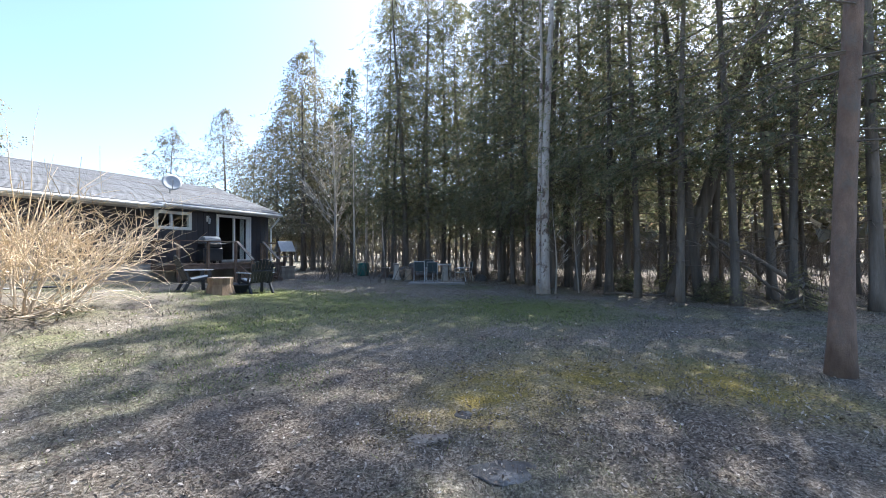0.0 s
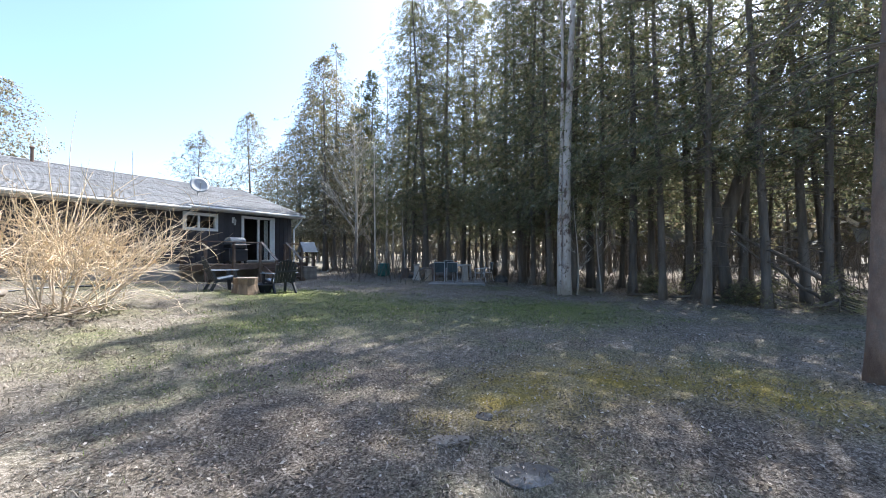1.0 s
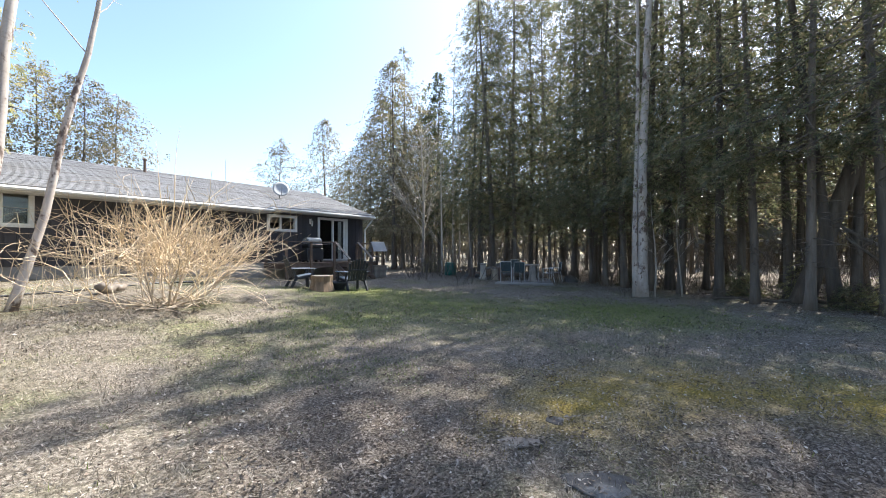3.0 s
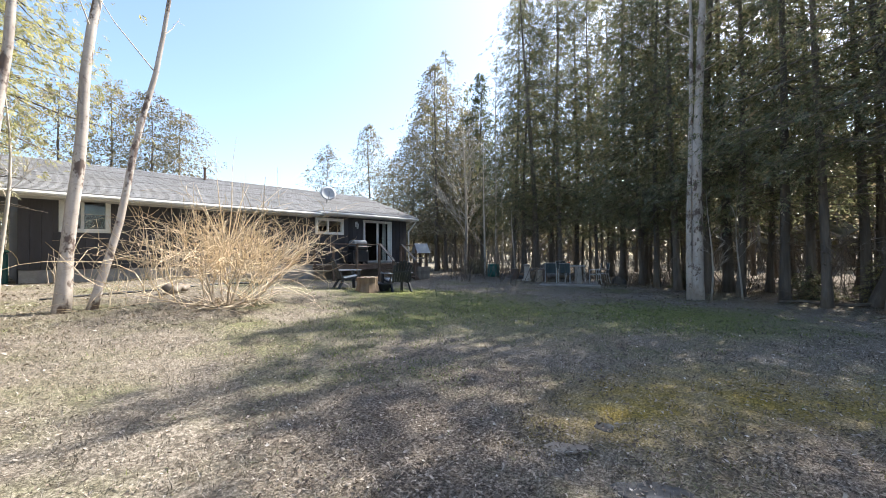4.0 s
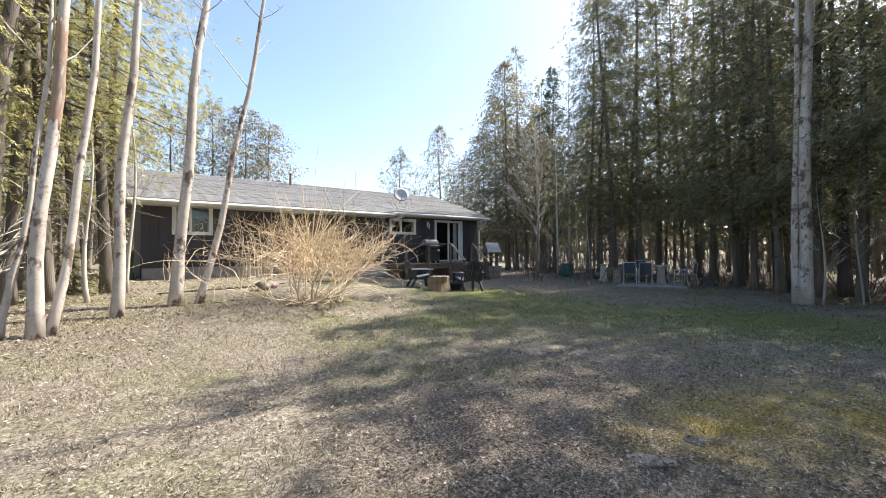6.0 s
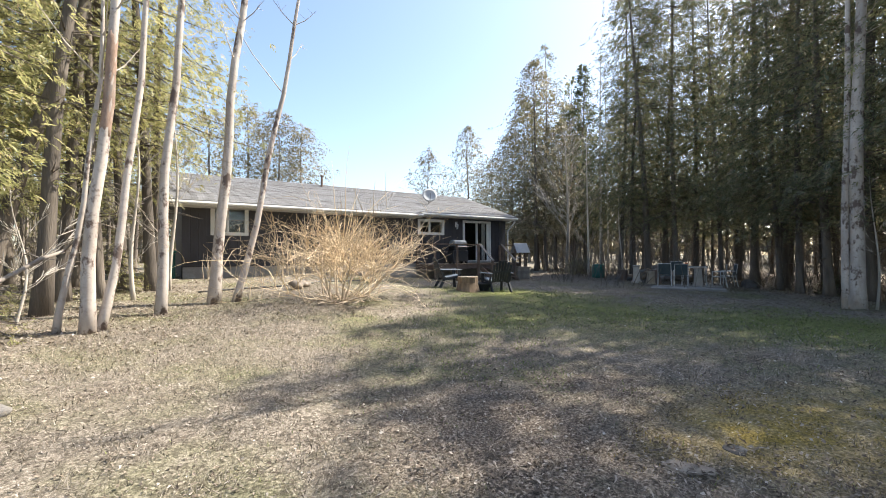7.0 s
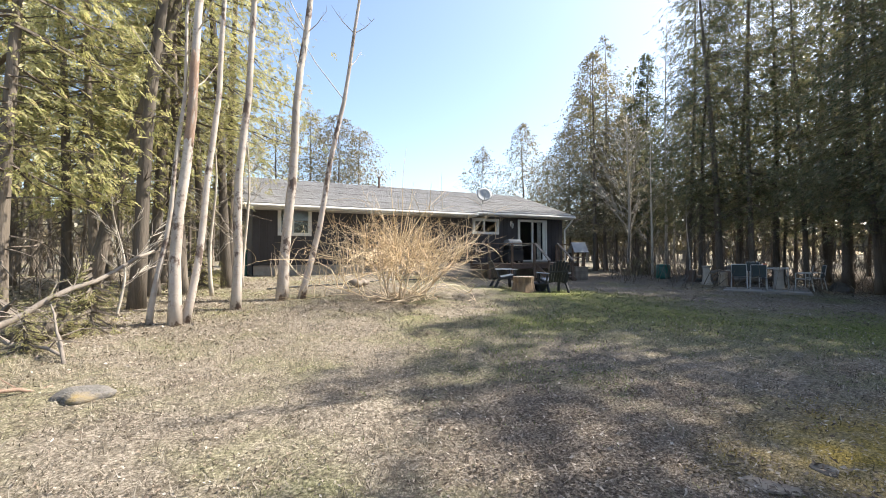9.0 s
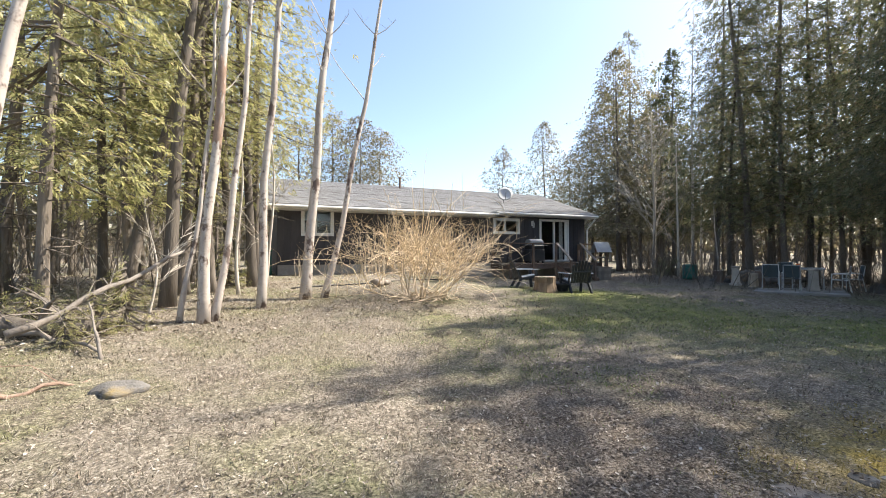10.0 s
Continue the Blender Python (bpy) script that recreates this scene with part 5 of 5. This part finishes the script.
def rock(x, y, sx, sy, sz, label, seed, material, turn=None):
    rng = np.random.default_rng(seed)
    bm = bmesh.new()
    bmesh.ops.create_icosphere(bm, subdivisions=3, radius=1.0)
    off = Vector(rng.uniform(-9, 9, 3))
    for v in bm.verts:
        k = 1 + 0.35 * noise.noise(v.co * 1.4 + off) + 0.13 * noise.noise(v.co * 4 + off)
        v.co = Vector((v.co.x * sx, v.co.y * sy, max(v.co.z, -0.5) * sz)) * k
    ob = part("rock", bm, material, None, label, True)
    ob.matrix_basis = pose(x, y, floor_z(x, y), 0, 0, float(rng.uniform(0, 360)) if turn is None else turn)
    return tagged(ob, label, "rock")


rock(-1.42, 5.05, 0.25, 0.18, 0.1, "low stone topped with ochre moss in dry grass", 1, M_MOSSROCK)
rock(2.8, 1.48, 0.17, 0.085, 0.012, "flat pale tan stone bedded in the lawn", 2, M_TANSTONE, -55)
rock(2.6, 0.82, 0.22, 0.16, 0.01, "flat grey and white stone bedded in the lawn", 3, M_STONE, -73)
rock(3.35, 1.42, 0.09, 0.07, 0.012, "small flat grey stone bedded in moss", 4, M_STONE)
for k, (az, d) in enumerate(((56.2, 21.5), (57.0, 21.2), (59.0, 21.8), (60.2, 22.0), (56.8, 22.6), (69.5, 20.5))):
    x, y = polar(az, d)
    s = 0.28 + 0.07 * (k % 3)
    rock(x, y, s, s * 0.8, s * 0.7, "rough field stone edging the patio", 10 + k, M_STONE)


# ---- what nobody could count: blades, leaves, stalks, far woods ----
def scatter(n, seed, near, far, az0, az1, power=1.0):
    rng = np.random.default_rng(seed)
    d = near + (far - near) * rng.random(n) ** power
    wide = az1 - az0 > 350
    d = d * (1 + rng.normal(0, 0.0 if near < 1 else 0.07, n))
    az = np.radians(rng.uniform(az0, az1, n) + (0 if wide else rng.normal(0, 5.0, n)))
    x, y = d * np.sin(az), d * np.cos(az)
    return rng, x, y, rise(x, y), d


def blades(name, n, seed, near, far, az0, az1, height, material, label, power=1.3, lean=1.2, wide=0.0024, where=None):
    rng, x, y, z, d = scatter(n, seed, near, far, az0, az1, power)
    if where is not None:
        keep = rng.random(n) < where(x, y)
        x, y, z, d = x[keep], y[keep], z[keep], d[keep]
        n = len(x)
    a = rng.uniform(0, 2 * math.pi, n)
    h = height * rng.uniform(0.5, 1.4, n)
    tilt = np.clip(rng.normal(lean, 0.35, n), 0.1, 1.5)
    dx, dy = np.cos(a), np.sin(a)
    w = wide * (0.7 + d * 0.22)
    base = np.stack([x, y, z - 0.005], -1)
    side = np.stack([-dy * w, dx * w, np.zeros(n)], -1)
    tip = base + np.stack([dx * h * np.sin(tilt), dy * h * np.sin(tilt), h * np.cos(tilt) * 0.9 + 0.008], -1)
    verts = np.stack([base - side, base + side, tip], 1).reshape(-1, 3)
    faces = np.arange(n * 3).reshape(-1, 3)
    tagged(raw(name, verts.tolist(), faces.tolist(), material), label, "grass", kind="stuff")


def litter(name, n, seed, near, far, az0, az1, size, material, label, power=1.2, where=None):
    rng, x, y, z, d = scatter(n, seed, near, far, az0, az1, power)
    if where is not None:
        keep = rng.random(n) < where(x, y)
        x, y, z, d = x[keep], y[keep], z[keep], d[keep]
        n = len(x)
    a = rng.uniform(0, 2 * math.pi, n)
    s = size * rng.uniform(0.5, 1.5, n) * (0.8 + 0.06 * d)
    u = np.stack([np.cos(a), np.sin(a), rng.normal(0, 0.3, n)], -1) * s[:, None]
    v = np.stack([-np.sin(a), np.cos(a), rng.normal(0, 0.3, n)], -1) * (s * rng.uniform(0.3, 0.7, n))[:, None]
    c = np.stack([x, y, z + 0.012 + 0.012 * rng.random(n)], -1)
    curl = np.zeros((n, 3))
    curl[:, 2] = s * rng.uniform(0.1, 0.6, n)
    verts = np.stack([c - u, c - v * 0.8 - u * 0.2 + curl, c + u + curl * 0.4, c + v * 0.8 + curl * 0.2], 1).reshape(-1, 3)
    tagged(raw(name, verts.tolist(), np.arange(n * 4).reshape(-1, 4).tolist(), material), label, "leaf litter", kind="stuff")


def spots(x, y, centres):
    """How far a place lies inside ragged patches, 0 to 1."""
    out = np.zeros_like(x)
    for cx, cy, r in centres:
        dist = np.hypot(x - cx, y - cy) * (1 + 0.25 * np.sin(3 * x + 2 * y) + 0.2 * np.sin(7 * y - 5 * x))
        out = np.maximum(out, 1 - smooth01((dist / r - 0.6) / 0.6))
    return out


MOSSY = ((3.8, 1.4, 0.75), (4.9, 0.5, 0.8), (3.0, 1.75, 0.4), (6.0, -0.3, 0.6), (4.9, 1.9, 0.4))
LUSH = ((8.0, 9.4, 2.0), (10.6, 10.2, 1.6), (8.0, 6.2, 2.2), (10.3, 2.8, 2.4), (11.8, 3.4, 1.5), (10.0, 8.2, 1.8), (5.0, 6.0, 1.6), (3.2, 4.4, 1.2))
BARE = ((2.3, 2.5, 1.5), (3.8, 2.9, 1.1), (1.7, 1.5, 0.9), (3.6, -0.3, 1.3))
blades("lawn_grass", 280000, 51, 0.1, 10.5, -180, 180, 0.055, M_GRASS, "short matted lawn grass, mostly straw", where=lambda x, y: 1 - 0.85 * np.maximum(spots(x, y, MOSSY), 0.75 * spots(x, y, BARE)))
blades("green_grass", 90000, 56, 2.0, 15, -10, 100, 0.05, M_GREENGRASS, "fresh green grass in patches of the lawn", 0.8, where=lambda x, y: 0.03 + 0.85 * spots(x, y, LUSH))
blades("ochre_moss", 50000, 57, 2.3, 7.5, 50, 118, 0.02, M_MOSS, "ochre moss in patches of the lawn", 1.0, 0.7, where=lambda x, y: 0.4 * spots(x, y, MOSSY))
blades("dry_grass", 22000, 52, 5.0, 13, -30, 16, 0.12, M_DRY, "long dry straw-coloured grass round the aspens", 1.0, 1.15, 0.0011)
litter("dead_leaves", 64000, 53, 0.1, 13, -180, 180, 0.0125, M_LITTER, "curled dead leaves strewn over the lawn", 1.4)
litter("dead_leaves", 18000, 58, 1.3, 5.5, 5, 118, 0.016, M_LITTER, "brown dead leaves lying thickly on bare patches", 1.2, where=lambda x, y: spots(x, y, BARE))
litter("dead_leaves", 16000, 59, 0.8, 9, -75, 118, 0.0125, M_PALELEAF, "pale curled leaves strewn over the lawn", 1.1)
litter("dead_leaves", 15000, 54, 12, 30, 50, 120, 0.016, M_LITTER, "dead leaves on the wood's floor", 1.0)
litter("dead_leaves", 12000, 55, 7, 20, -35, 3, 0.02, M_PALELEAF, "pale dead leaves below the sunlit cedars", 1.0)


def stalks():
    """Dry weed stalks standing along the house's foundation."""
    rng = random.Random(61)
    for x0, x1, n in ((0.9, 1.4, 9), (3.2, 4.2, 16), (4.6, 5.6, 12)):
        if n:
            ob = thing("dry_stalks", (x0 + x1) / 2, 15.6, None, "clump of tall dry weed stalks before the house", "plant")
            out = []
            for _ in range(n):
                x, y = rng.uniform(x0, x1) - (x0 + x1) / 2, rng.uniform(-0.4, 0.4)
                h = rng.uniform(0.6, 1.35) * (1.3 if x0 > 3 else 0.8)
                out.append(tube([(x, y, -0.05), (x + rng.uniform(-0.05, 0.05), y, h * 0.5), (x + rng.uniform(-0.15, 0.15), y + rng.uniform(-0.1, 0.1), h)], [0.012, 0.01, 0.004], 4))
            tagged(raw("stalk_mass", *join(out), M_STALK, ob), kind="stuff")


stalks()


def far_woods():
    """Grey-brown woods beyond the field, all round."""
    rng = np.random.default_rng(71)
    n = 1300
    az = np.radians(rng.uniform(-60, 150, n))
    d = np.where(az > radians(72), rng.uniform(42, 76, n), rng.uniform(62, 100, n))
    hi = np.where((az > radians(2)) & (az < radians(50)), rng.uniform(5, 8, n), rng.uniform(7, 12, n))
    pieces = []
    x, y = d * np.sin(az), d * np.cos(az)
    z = rise(x, y)
    for i in range(n):
        v, f = tube([(x[i], y[i], z[i] - 0.2), (x[i] + rng.normal(0, 0.3), y[i], z[i] + hi[i])], [0.16, 0.03], 4)
        pieces.append((v, f))
    tagged(raw("far_trunks", *join(pieces), M_TWIG), "grey trunks of far woods beyond the field", "woods", kind="stuff")
    m = 30
    c = np.repeat(np.stack([x, y, z], -1), m, 0)
    h = np.repeat(hi, m) * rng.uniform(0.15, 1.0, n * m)
    c[:, 2] += h
    r = 1.8 * (1.05 - h / np.repeat(hi, m))
    c[:, :2] += rng.normal(0, 0.7, (n * m, 2)) * r[:, None]
    u, w = rng.normal(0, 0.5, (n * m, 3)), rng.normal(0, 0.5, (n * m, 3))
    verts = np.stack([c - u, c + w * 0.5, c + u, c - w * 0.5], 1).reshape(-1, 3)
    tagged(raw("far_foliage", verts.tolist(), np.arange(n * m * 4).reshape(-1, 4).tolist(), M_CEDAR_FAR), "brown-green foliage of far woods", "woods", kind="stuff")



def brushwood():
    """Thin dead stems and twigs that fill both woods between the trunks."""
    rng = np.random.default_rng(91)
    for label, n, az0, az1, d0, d1 in (("thin dead stems and twigs between the dark trunks", 4800, 47, 122, 18, 42), ("thin dead stems and twigs inside the sunlit wood", 1500, -42, -6, 11, 36)):
        az, d = np.radians(rng.uniform(az0, az1, n)), rng.uniform(d0, d1, n)
        x, y = d * np.sin(az), d * np.cos(az)
        z = rise(x, y)
        h = rng.uniform(0.3, 2.6, n)
        w = rng.uniform(0.006, 0.02, n)
        lean = rng.normal(0, 0.45, (n, 2)) * h[:, None]
        a = rng.uniform(0, 6.283, n)
        low = np.stack([x, y, z - 0.05 + rng.uniform(0, 1.6, n) * (rng.random(n) < 0.5)], -1)
        tip = low + np.stack([lean[:, 0], lean[:, 1], h], -1)
        verts = []
        for k in range(3):
            o = np.stack([np.cos(a + k * 2.094) * w, np.sin(a + k * 2.094) * w, np.zeros(n)], -1)
            verts.append(low + o)
        verts.append(tip)
        v = np.stack(verts, 1).reshape(-1, 3)
        b = np.arange(n)[:, None] * 4
        f = np.concatenate([b + np.array([0, 1, 3]), b + np.array([1, 2, 3]), b + np.array([2, 0, 3])])
        tagged(raw("brushwood", v.tolist(), f.tolist(), M_BARK), label, "undergrowth", kind="stuff")


brushwood()
far_woods()
